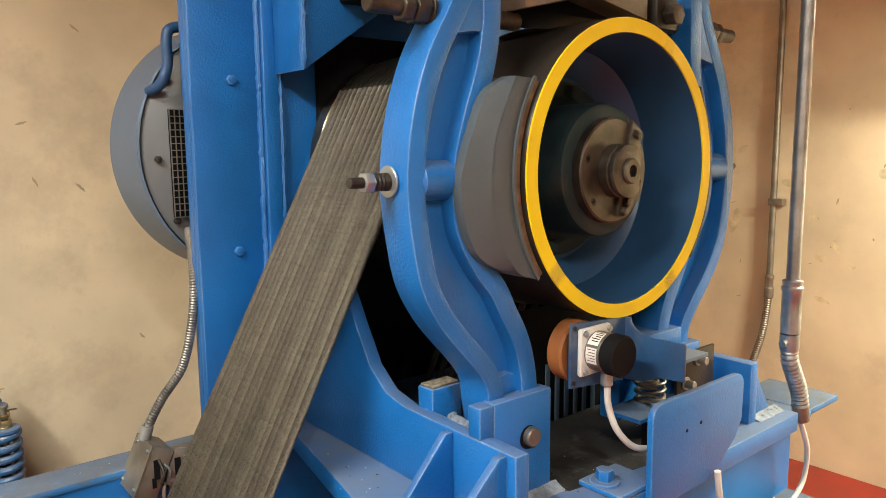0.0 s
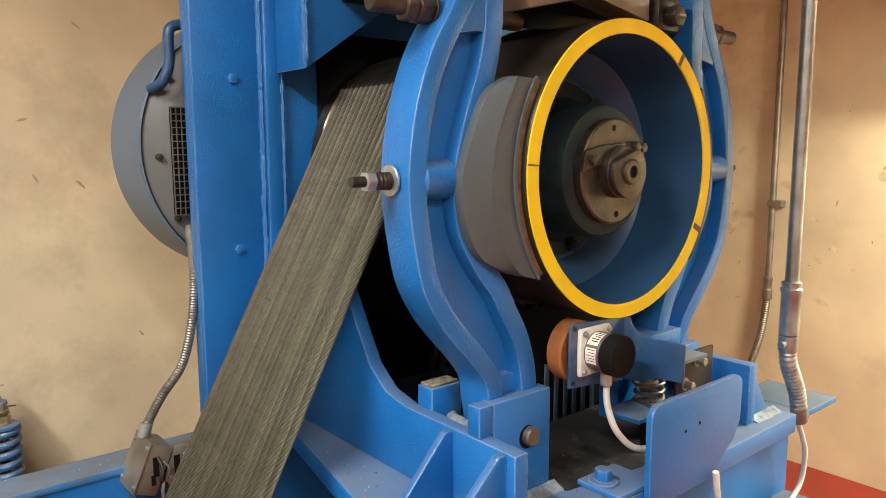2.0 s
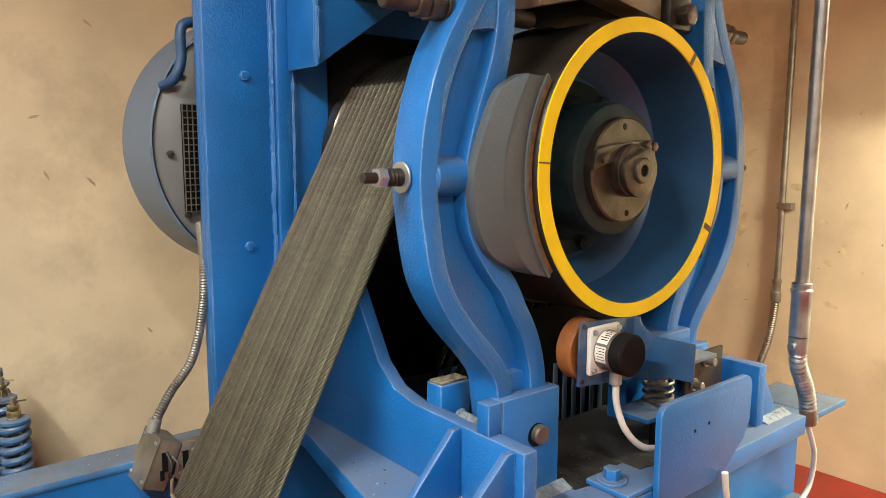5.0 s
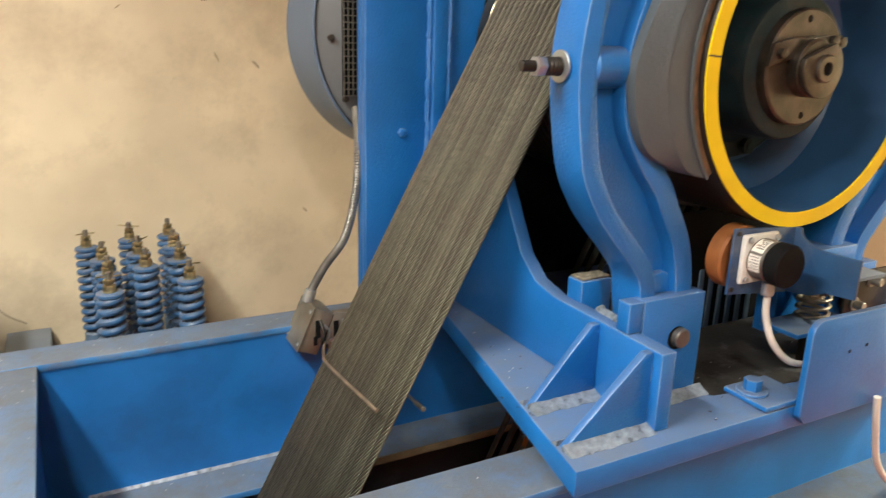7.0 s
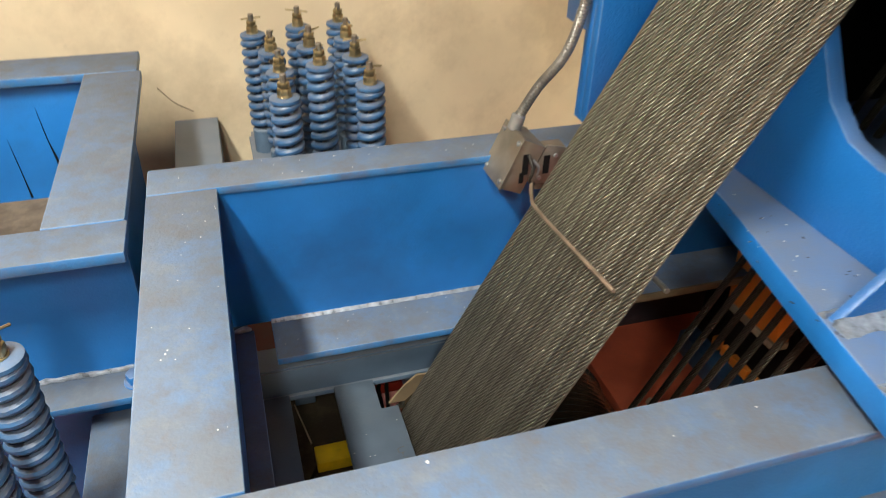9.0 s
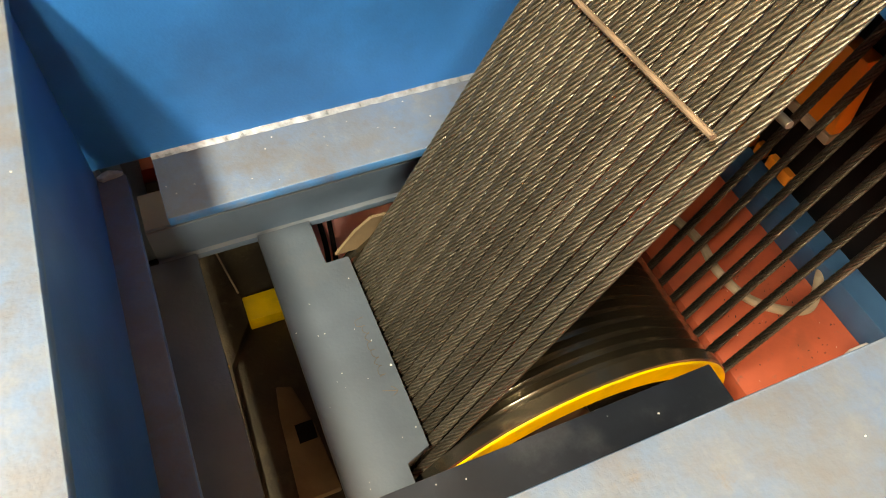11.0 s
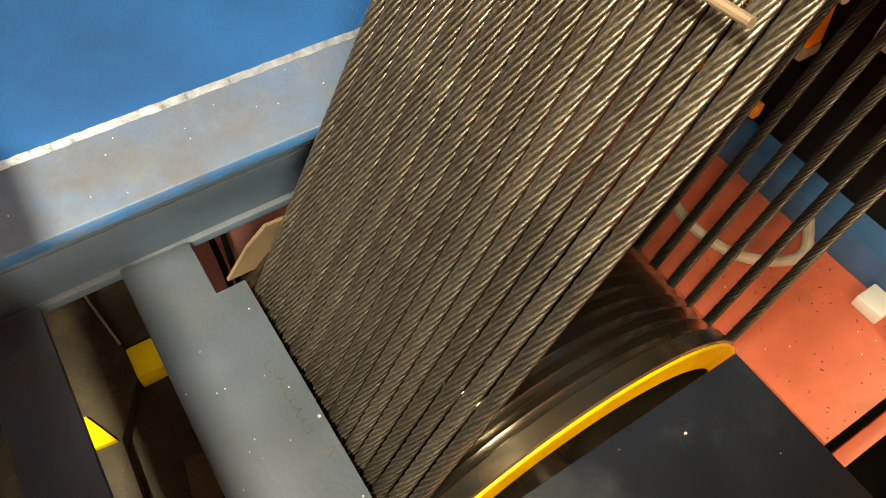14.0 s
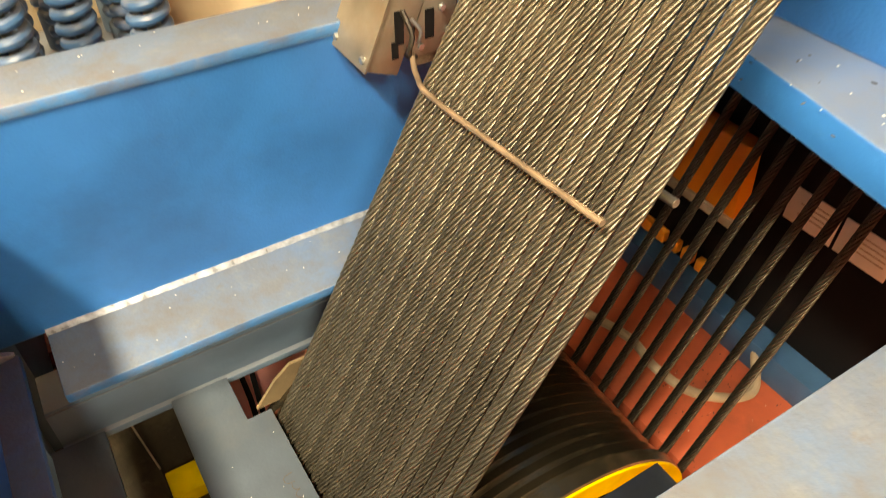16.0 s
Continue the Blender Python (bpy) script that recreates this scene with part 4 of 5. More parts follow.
        rod((0.178 * math.cos(a), 1.1, 0.178 * math.sin(a)), (0.178 * math.cos(a), 1.11, 0.178 * math.sin(a)), 0.011, bm=b)
        part("hub_bolt", b, GREENIRON, t)
    part("hub_flange", lathe([(0.1, 1.12), (0.195, 1.12), (0.198, 1.123), (0.198, 1.134), (0.1, 1.134)], "y", 64), GREENIRON, t)
    for a, w in ((176.3, 0.0016), (54.5, 0.0055), (-27.4, 0.0065)):
        m = box(0.2805, R - 0.0005, y0 - 0.0006, y0 + 0.001, -w, w, 0)
        part("rim_mark", moved(m, Matrix.Rotation(radians(-a), 4, "Y")), GRIME, t, "dark mark across the yellow rim")
    # the grooved traction sheave on the same shaft
    prof = [(0.10, 1.23), (0.305, 1.23), (0.305, 1.272)]
    for y in ROPE_Y:
        prof += [(0.297, y - 0.0105), (0.286, y - 0.006), (0.284, y), (0.286, y + 0.006), (0.297, y + 0.0105)]
    prof += [(0.305, 1.69), (0.305, 1.73), (0.10, 1.73)]
    part("traction_sheave", lathe(prof, "y", 96), GROOVE, t, "dark grooved traction sheave")
    part("shaft", rod((0, 1.136, 0), (0, 1.98, 0), 0.09), DARKIRON, t)
    wrap = None
    for y in ROPE_Y:
        ring = lathe([(0.2965 + 0.0085 * math.cos(k * math.pi / 4), y + 0.0095 * math.sin(k * math.pi / 4)) for k in range(8)], "y", 72)
        wrap = join(wrap, ring)
    tagged(part("wrapped_ropes", wrap, ROPESHADE, t, "ropes lying in the sheave grooves"), kind="stuff")
    return t


drum = brake_drum()


def deflector_sheave():
    t = thing("deflector_sheave", (DX, 0, DZ), "dark grooved deflector sheave with chipped yellow painted rim edge", "sheave")
    prof = [(0.29, 1.2525), (0.340, 1.2525), (0.343, 1.255), (0.343, 1.277)]
    ys = ROPE_Y
    for y in ys:
        prof += [(0.336, y - 0.0108), (0.316, y - 0.006), (0.3145, y), (0.316, y + 0.006), (0.336, y + 0.0108)]
    prof += [(0.343, 1.69), (0.343, 1.71), (0.27, 1.71)]
    part("grooved_rim", lathe(prof, "y", 128), GROOVE, t)
    part("rim_edge", lathe([(0.292, 1.2485), (0.339, 1.2485), (0.3405, 1.2500), (0.3405, 1.2523), (0.292, 1.2523)], "y", 128), ORANGEY, t, "chipped yellow paint on the rim edge")
    for k in range(6):
        s = box(-0.035, 0.035, 1.40, 1.46, 0.07, 0.29, 0.004)
        part("spoke", moved(s, Matrix.Rotation(radians(60 * k + 12), 4, "Y")), DARKIRON, t)
    part("hub", rod((0, 1.30, 0), (0, 1.66, 0), 0.09), DARKIRON, t)
    part("axle", rod((0, 1.10, 0), (0, 1.85, 0), 0.04), MACHINED, t)
    return t


deflector = deflector_sheave()


ROPE_LAY = 0.126        # length of one turn of the strands


def rope_mesh(length, r, mat, lay=ROPE_LAY, step=0.005, lobes=8):
    """A straight stranded rope along z; its outside is eight strands of fine wires wound in a long screw."""
    prof = []
    for k in range(lobes):
        for u, f in ((0.0, 0.52), (0.09, 0.73), (0.18, 0.88), (0.28, 0.965), (0.39, 1.0), (0.5, 1.01), (0.61, 1.0), (0.72, 0.965), (0.82, 0.88), (0.91, 0.73)):
            a = 2 * math.pi * (k + u) / lobes
            prof.append((r * f * math.cos(a), r * f * math.sin(a)))
    n = len(prof)
    steps = int(length / step)
    verts, faces = [], []
    for i in range(steps + 1):
        z = length * i / steps
        a = 2 * math.pi * z / lay
        c, s = math.cos(a), math.sin(a)
        verts += [(x * c - y * s, x * s + y * c, z) for x, y in prof]
    for i in range(steps):
        for k in range(n):
            j = (k + 1) % n
            faces.append((i * n + k, i * n + j, (i + 1) * n + j, (i + 1) * n + k))
    me = bpy.data.meshes.new("hoist_rope")
    me.from_pydata(verts, [], faces)
    me.materials.append(mat)
    me.shade_smooth()
    return me


ropes = []


def hoist_ropes():
    d = Vector((RSLOPE, 0, 1)).normalized()
    nrm = Vector((-d.z, 0, d.x))
    low = Vector((DX, 0, DZ)) + nrm * 0.325
    high = Vector((AX, 0, AZ)) + nrm * 0.297
    d = (high - low).normalized()
    me = rope_mesh((high - low).length + 0.07, 0.0095, ROPE)
    q = d.to_track_quat("Z", "Y").to_matrix().to_4x4()
    for i, y in enumerate(ROPE_Y):
        ob = new("hoist_rope", me)
        tagged(ob, "taut oiled steel wire rope running from sheave to deflector", "wire rope", "hoist ropes")
        base = Matrix.Translation((low.x, y, low.z)) @ q
        ropes.append((ob, base, 37 * i % 360))
    # second wrap, rising behind from the deflector to the far side of the sheave
    low2 = Vector((DX, 0, DZ)) - nrm * 0.325
    high2 = Vector((AX, 0, AZ)) - nrm * 0.297
    d2 = (high2 - low2).normalized()
    me2 = rope_mesh((high2 - low2).length, 0.0090, ROPESHADE, step=0.008)
    q2 = d2.to_track_quat("Z", "Y").to_matrix().to_4x4()
    for i, y in enumerate(ROPE_Y[::2]):
        ob = new("hoist_rope", me2)
        tagged(ob, "oiled steel wire rope of the second wrap, darkened for shade", "wire rope", "second wrap ropes")
        base = Matrix.Translation((low2.x, y, low2.z)) @ q2
        ropes.append((ob, base, 53 * i % 360))


hoist_ropes()


# ---------------------------------------------------------------- hoist motor
def motor():
    mx, mz, R = 0.976, 1.645, 0.373
    t = thing("hoist_motor", (mx, 1.95, mz), "grey cylindrical motor with blue-grey shroud, vent grille and lifting handle", "motor")
    part("shroud", lathe([(R - 0.006, 0.0), (R, 0.002), (R, 0.24), (R - 0.03, 0.25), (R - 0.03, 0.245), (R - 0.006, 0.235)], "y", 96), MOTORBLUE, t, "blue-grey sheet shroud")
    part("body", lathe([(0, 0.03), (R - 0.035, 0.03), (R - 0.035, 0.236), (0.26, 0.26), (0.22, 0.7), (0, 0.7)], "y", 64, closed=False), MOTORGREY, t)
    part("end_bell", lathe([(0, -0.03), (0.20, -0.03), (0.27, -0.018), (R - 0.02, 0.004), (R - 0.012, 0.01), (R - 0.012, 0.03), (0, 0.03)], "y", 96, closed=False), MOTORGREY, t, "grey end bell with rusty bolts")
    # vent grille
    g = part("vent_backing", box(-0.297, -0.125, -0.024, -0.018, -0.175, 0.105, 0.001), BLACK, t)
    for k in range(14):
        x = -0.297 + 0.0132 * k
        part("grille_wire", box(x - 0.0012, x + 0.0012, -0.033, -0.030, -0.175, 0.105, 0), GALV, g)
    for k in range(17):
        z = -0.175 + 0.0175 * k
        part("grille_wire", box(-0.297, -0.125, -0.030, -0.027, z - 0.0012, z + 0.0012, 0), GALV, g)
    for a, r in ((148, 0.352), (184, 0.326), (213, 0.340)):
        p = (r * math.cos(radians(a)), -0.004, r * math.sin(radians(a)))
        part("bell_bolt", hexnut(p, (0, -1, 0), 0.016, 0.014), MACHINED, t)
    part("lifting_handle", tube([(-0.335, 0.0, 0.150), (-0.316, -0.04, 0.168), (-0.301, -0.05, 0.214), (-0.300, -0.05, 0.275), (-0.289, -0.05, 0.303), (-0.250, -0.05, 0.312), (-0.18, -0.05, 0.312)], 0.0135, 12), DARKENEDBLUE, t, "blue painted bent bar handle")
    part("saddle", box(0.02, 0.30, 0.05, 0.60, BASE - 1.645, -0.30, 0.004), CASTBLUE, t)
    return t


motor()


# ---------------------------------------------------------------- rope switch box, hose and feeler rod
def switch_box():
    t = thing("switch_box", (0.515, 1.759, 0.795), "dusty galvanised switch box clamped on the bedplate beam", "switch box")
    part("box_body", prism([(-0.03, 0.02), (0.022, 0.135), (0.07, 0.112), (0.02, 0.0)], 0.0, 0.11, "y", 0.002), GALV, t)
    part("front_cover", prism([(-0.032, 0.019), (0.020, 0.136), (0.017, 0.1375), (-0.035, 0.0205)], -0.003, 0.113, "y"), GALV, t)
    for y, z in ((0.012, 0.034), (0.098, 0.034), (0.012, 0.122), (0.098, 0.122)):
        x = -0.034 + (z - 0.02) * 0.445
        part("cover_screw", rod((x - 0.005, y, z + 0.0), (x + 0.001, y, z + 0.0), 0.006, 12), ZINC, t)
    part("latch_slot", box(0.018, 0.032, -0.002, 0.004, 0.05, 0.10, 0.0), BLACK, t)
    part("latch_slot", box(0.012, 0.022, -0.0025, 0.004, 0.03, 0.055, 0.0), BLACK, t)
    part("side_bracket", box(0.057, 0.13, 0.01, 0.06, 0.0, 0.10, 0.003), GRIME, t)
    part("cable_clamp", tube([(0.03, -0.002, 0.10), (0.035, -0.02, 0.07), (0.028, -0.022, 0.045), (0.045, -0.012, 0.03)], 0.004, 8), DARKIRON, t)
    part("bracket_arm", prism([(0.045, 0.02), (0.10, 0.02), (0.13, 0.06), (0.12, 0.105), (0.075, 0.115), (0.055, 0.07)], 0.004, 0.009, "y", 0.001), GALV, t, "bent grey bracket arm behind the box")
    part("bracket_slot", box(0.070, 0.085, 0.0025, 0.005, 0.045, 0.09, 0), BLACK, t)
    for bx, bz in ((0.062, 0.036), (0.098, 0.088), (0.110, 0.050)):
        part("bracket_screw", rod((bx, -0.001, bz), (bx, 0.005, bz), 0.005, 12), ZINC, t)
    part("switch_lever", tube([(0.040, -0.008, 0.088), (0.052, -0.014, 0.070), (0.050, -0.012, 0.050)], 0.0028, 8), ZINC, t, "small bent switch lever")
    part("hose_fitting", rod((0.02, 0.07, 0.13), (0.03, 0.07, 0.165), 0.016), ZINC, t)
    return t


switch_box()
tagged(part("feeler_rod", tube([(0.552, 1.745, 0.835), (0.535, 1.70, 0.822), (0.520, 1.62, 0.828), (0.514, 1.294, 0.862)], 0.0042, 10), COPPERY), "thin rusty feeler rod lying across the ropes", "rod")
tagged(part("stop_pin", join(rod((0.627, 1.296, 0.838), (0.630, 1.345, 0.832), 0.0055), rod((0.630, 1.345, 0.832), (0.655, 1.80, 0.80), 0.0035)), GALV), "short grey steel pin beside the ropes", "pin")
tagged(part("flexible_hose", tube([(0.545, 1.83, 0.955), (0.585, 1.83, 1.02), (0.640, 1.82, 1.10), (0.672, 1.82, 1.22), (0.685, 1.83, 1.33), (0.705, 1.90, 1.44)], 0.0125, 12, ribs=0.007), HOSE), "grey flexible metal hose from switch box to motor", "hose")


# ---------------------------------------------------------------- encoder, guard
def encoder():
    t = thing("shaft_encoder", (0, 0, 0), "black and white encoder on a blue bracket with brown roller wheel", "encoder")
    cx, cz = 1.165, 1.232
    plate = part("bracket_plate", prism([(1.100, 1.160), (1.276, 1.143), (1.276, 1.282), (1.102, 1.293)], 0.93, 0.937, "y", 0.001), DARKENEDBLUE, t)
    for x, z in ((1.109, 1.170), (1.111, 1.283), (1.213, 1.275)):
        part("plate_screw", rod((x, 0.927, z), (x, 0.931, z), 0.005, 12), DARKIRON, plate)
    part("flange", box(cx - 0.048, cx + 0.048, 0.916, 0.9295, cz - 0.05, cz + 0.05, 0.006), WHITEPL, t, "white square encoder flange")
    for sx in (-1, 1):
        for sz in (-1, 1):
            part("flange_screw", rod((cx + sx * 0.038, 0.910, cz + sz * 0.04), (cx + sx * 0.038, 0.917, cz + sz * 0.04), 0.006, 12), ZINC, t)
    body = part("body", rod((cx, 0.882, cz), (cx, 0.917, cz), 0.041, 40, 0.05), ENCGREY, t, "grey metal encoder body with printed labels")
    part("cap", rod((cx, 0.848, cz), (cx, 0.8815, cz), 0.0425, 40, 0.1), BLACK, t, "matt black cap")

    def lab(a0, a1, y0, y1, mat):
        b = bmesh.new()
        n = 8
        rows = []
        for k in range(n + 1):
            a = radians(a0 + (a1 - a0) * k / n)
            rows.append([b.verts.new((cx + 0.0416 * math.cos(a), y, cz + 0.0416 * math.sin(a))) for y in (y0, y1)])
        for p, q in zip(rows, rows[1:]):
            b.faces.new((p[0], p[1], q[1], q[0]))
        return part("label", b, mat, body)
    lab(100, 150, 0.886, 0.912, PAPER)
    lab(158, 205, 0.886, 0.912, PAPER)
    for k in range(5):
        lab(104 + 8 * k, 107 + 8 * k, 0.889, 0.908 - 0.003 * (k % 3), BLACK)
    for k in range(5):
        lab(163 + 8 * k, 165 + 8 * k, 0.889, 0.909 - 0.004 * (k % 2), DARKIRON)
    part("gland", rod((cx, 0.89, cz - 0.04), (cx, 0.89, cz - 0.068), 0.0125, 16), ZINC, t)
    notch = [(0.930 - 0.062 * (1 - math.cos(radians(a))) - 0.012, 1.247 + 0.034 * (1 - math.sin(radians(a)))) for a in range(0, 91, 10)]
    leg = prism([(0.937, 1.143), (0.937, 1.282)] + notch + [(0.785, 1.249), (0.785, 1.171), (0.845, 1.166), (0.88, 1.150)], 1.2765, 1.283, "x", 0.001)
    part("bracket_leg", leg, DARKENEDBLUE, t, "blue bent bracket leg with curved notch, darkened for shade")
    part("swing_plate", box(1.2835, 1.47, 0.845, 0.955, 1.176, 1.184, 0.001), GREYBLUE, t)
    part("swing_block", box(1.42, 1.56, 0.97, 1.07, 1.160, 1.205, 0.003), CASTBLUE, t, "blue steel block behind the bracket")
    return t


encoder()
roller = thing("friction_roller", (1.162, 0, 1.222), "brown rubber friction roller under the drum", "roller")
part("tyre", lathe([(0.03, 0.955), (0.061, 0.955), (0.066, 0.959), (0.066, 0.99), (0.061, 0.994), (0.03, 0.994)], "y", 48), ROLLER, roller)
part("hub", lathe([(0.0, 0.950), (0.028, 0.950), (0.03, 0.953), (0.03, 0.996), (0.0, 0.996)], "y", 32, closed=False), ORANGEY, roller)
part("spoke_mark", box(0.032, 0.064, 0.953, 0.9545, -0.003, 0.003, 0), DARKIRON, roller)

def spring_tensioner():
    t = thing("roller_tensioner", (1.405, 0.95, 1.045), "small coil spring tensioner with steel brackets", "tensioner")
    h = [(0.033 * math.cos(k * 0.55), 0.033 * math.sin(k * 0.55), 0.012 + 0.0016 * k) for k in range(46)]
    part("coil", tube(h, 0.0042, 8, per=1), GALV, t)
    part("seat", rod((0, 0, 0.052), (0, 0, 0.068), 0.020), CABLE, t, "pale spring seat nut")
    part("lever", box(-0.10, 0.10, -0.045, 0.05, -0.006, 0.005, 0.002), BLUE, t)
    part("post", box(-0.012, 0.012, -0.012, 0.012, BASE - 1.04, -0.007, 0.001), DARKIRON, t)
    for k, (x, z) in enumerate(((0.115, 0.035), (0.165, 0.085))):
        b = rod((x, -0.045, z), (x, -0.02, z), 0.010)
        rod((x, -0.024, z), (x, -0.0205, z), 0.016, bm=b)
        part("pivot_bolt", b, GALV, t)
    part("side_plate", box(0.08, 0.24, -0.02, -0.012, -0.02, 0.11, 0.002), DARKIRON, t)
    return t


spring_tensioner()


def guard():
    def rounded(x0, x1, z0, z1, r):
        pts = [(x0, z0), (x1, z0)]
        for k in range(7):
            a = radians(90 * k / 6)
            pts.append((x1 - r + r * math.cos(a), z1 - r + r * math.sin(a)))
        for k in range(7):
            a = radians(90 + 90 * k / 6)
            pts.append((x0 + r + r * math.cos(a), z1 - r + r * math.sin(a)))
        return pts
    t = thing("guard_plate", (0, 0, 0), "upright blue steel guard plate with rounded corners and two small holes", "guard plate")
    part("plate", prism([(1.216, 0.925), (1.235, 0.905), (1.46, 0.905), (1.515, 0.955), (1.545, 0.975), (1.570, 1.015)] + rounded(1.216, 1.573, 0.9, 1.126, 0.03)[2:], 0.812, 0.8265, "y", 0.002), BLUE, t)
    for x, z in ((1.340, 1.045), (1.394, 1.050)):
        part("hole", rod((x, 0.8112, z), (x, 0.8125, z), 0.004, 12), BLACK, t)
    part("foot", box(1.135, 1.26, 0.828, 0.935, BASE + 0.002, BASE + 0.014, 0.004), BLUE, t)
    b = hexnut((1.165, 0.89, BASE + 0.020), (0, 0, 1), 0.032, 0.024)
    rod((1.165, 0.89, BASE + 0.014), (1.165, 0.89, BASE + 0.020), 0.031, bm=b)
    part("foot_bolt", b, BLUE, t, "blue painted hex bolt with washer")
    return t


guard()
tagged(part("encoder_cable", tube([(1.167, 0.89, 1.165), (1.172, 0.89, 1.12), (1.19, 0.88, 1.065), (1.235, 0.87, 1.02), (1.29, 0.86, 1.005), (1.36, 0.855, 0.99)], 0.007, 12), WHITEPL), "white sheathed cable from the encoder", "cable")
tagged(part("hanging_cable", tube([(1.450, 0.80, 0.925), (1.463, 0.80, 0.865), (1.52, 0.81, 0.745), (1.62, 0.82, 0.655), (1.76, 0.85, 0.605), (1.92, 0.89, 0.580), (2.05, 0.905, 0.603), (2.130, 0.905, 0.650), (2.150, 0.905, 0.730), (2.130, 0.905, 0.785), (2.080, 0.905, 0.862)], 0.0075, 12), WHITEPL), "white sheathed cable hanging in a loop", "cable")
box_below = thing("outlet_box", (2.22, 1.0, 0.0), "small grey steel outlet box on a post", "outlet box")
part("box_body", box(0.0, 0.10, 0.05, 0.13, 0.62, 0.80, 0.004), GALV, box_below)
part("post", box(0.03, 0.07, 0.07, 0.11, 0.0, 0.62, 0.003), GALV, box_below)


# ---------------------------------------------------------------- conduits on the right
def conduit_near():
    t = thing("steel_conduit", (1.987, 0.902, 0), "upright galvanised conduit ending in a ribbed flexible hose", "conduit")
    part("pipe", rod((0, 0, 1.28), (0.0, 0, 3.59), 0.018, 24, 0.02), ZINC, t)
    part("coupling", lathe([(0.018, 1.13), (0.026, 1.13), (0.027, 1.17), (0.026, 1.18), (0.026, 1.245), (0.029, 1.25), (0.029, 1.258), (0.025, 1.262), (0.027, 1.275), (0.018, 1.28)], "z", 28), ZINC, t)
    part("coupling_screw", rod((-0.045, 0, 1.105), (-0.02, 0, 1.105), 0.010, 14), ZINC, t)
    part("nut_collar", lathe([(0.015, 1.08), (0.024, 1.08), (0.026, 1.09), (0.026, 1.125), (0.015, 1.13)], "z", 24), ZINC, t)
    part("flexible_end", tube([(0, 0, 1.09), (0.010, 0, 1.045), (0.042, 0, 0.998), (0.075, 0, 0.945), (0.092, 0, 0.895)], 0.0245, 16, ribs=0.014), ZINC, t)
    part("end_bush", rod((0.088, 0, 0.905), (0.102, 0, 0.852), 0.0235), GALV, t, "brownish end bushing")
    return t


conduit_near()


def conduit_wall():
    x = WALL_X - 0.03
    t = thing("wall_conduit", (x, 1.806, 0), "thin galvanised conduit strapped to the wall with a flexible end", "conduit")
    part("pipe", rod((0, 0, 0.93), (0, 0, 3.59), 0.0165, 20, 0.02), GALV, t)
    part("strap", box(-0.02, 0.028, -0.055, 0.02, 1.335, 1.368, 0.003), GALV, t)
    part("coupling", lathe([(0.016, 0.845), (0.024, 0.85), (0.024, 0.90), (0.020, 0.905), (0.020, 0.945), (0.023, 0.95), (0.023, 0.965), (0.016, 0.97)], "z", 24), GALV, t)
    part("flexible_end", tube([(0, 0, 0.86), (-0.004, 0.008, 0.75), (-0.008, 0.025, 0.63), (-0.012, 0.06, 0.50), (-0.012, 0.10, 0.38)], 0.02, 12, ribs=0.012), GALV, t)
    return t


conduit_wall()


# ---------------------------------------------------------------- rope hitch springs
def hitch_spring():
    t = thing("hitch_spring", (0, 0, 0), "blue painted coil spring with brass-coloured nuts on its rod", "spring", "hitch springs")
    turns, h, r, wr = 10, 0.30, 0.0305, 0.0112
    n = turns * 16
    part("coil", tube([(r * math.cos(2 * math.pi * k / 16), r * math.sin(2 * math.pi * k / 16), -h - 0.02 + h * k / n) for k in range(n + 1)], wr, 10, per=1), SPRINGBLUE, t)
    part("top_seat", lathe([(0.0, -0.004), (0.033, -0.004), (0.039, -0.007), (0.040, -0.014), (0.036, -0.019), (0.0, -0.019)], "z", 40, closed=False), SPRINGBLUE, t)
    part("washer", rod((0, 0, -0.004), (0, 0, 0.0), 0.019, 24), BRASSY, t)
    part("rod", rod((0, 0, -h - 0.5), (0, 0, 0.056), 0.0085, 16), GALV, t)
    part("nut", hexnut((0, 0, 0.0), (0, 0, 1), 0.032, 0.019), BRASSY, t)
    part("lock_nut", hexnut((0, 0, 0.022), (0, 0, 1), 0.028, 0.013), BRASSY, t)
    part("split_pin", tube([(-0.034, -0.008, 0.046), (-0.010, 0, 0.043), (0.012, 0.0, 0.043), (0.033, 0.009, 0.039)], 0.0026, 6), BRASSY, t)
    part("seat_post", rod((0, 0, -0.42), (0, 0, -h - 0.025), 0.036), GREYBLUE, t)
    return t


SPRINGS = [(0.065, 2.226), (0.296, 2.265), (0.185, 2.415), (0.075, 2.44), (0.300, 2.49), (0.180, 2.575), (0.070, 2.62), (0.305, 2.66), (0.172, 2.78), (0.030, 2.80), (0.31, 2.83)]
first = hitch_spring()
first.matrix_basis = pose(SPRINGS[0][0], SPRINGS[0][1], 0.895)
for k, (x, y) in enumerate(SPRINGS[1:]):
    copy_thing(first, pose(x, y, 0.895 + 0.012 * math.sin(k * 2.1), 0, 0, 47 * k))
for k, (x, y, z) in enumerate(((-0.474, 1.425, 0.838), (-0.515, 1.315, 0.76), (-0.61, 1.40, 0.79))):
    copy_thing(first, pose(x, y, z, 0, 0, 80 * k + 20))
tagged(part("hitch_plate", box(-0.02, 0.39, 2.14, 2.92, 0.455, 0.475, 0.004), GREYBLUE), "grey steel plate carrying the springs", "plate")
for hx in (0.02, 0.35):
    tagged(part("hitch_channel", box(hx - 0.03, hx + 0.03, 2.02, 3.0, 0.0, 0.455, 0.004), GREYBLUE), "grey steel channel under the spring plate", "channel")
tagged(part("hitch_plate", box(-0.62, -0.36, 1.20, 1.52, 0.30, 0.32, 0.003), GREYBLUE), "grey steel plate carrying the springs", "plate")


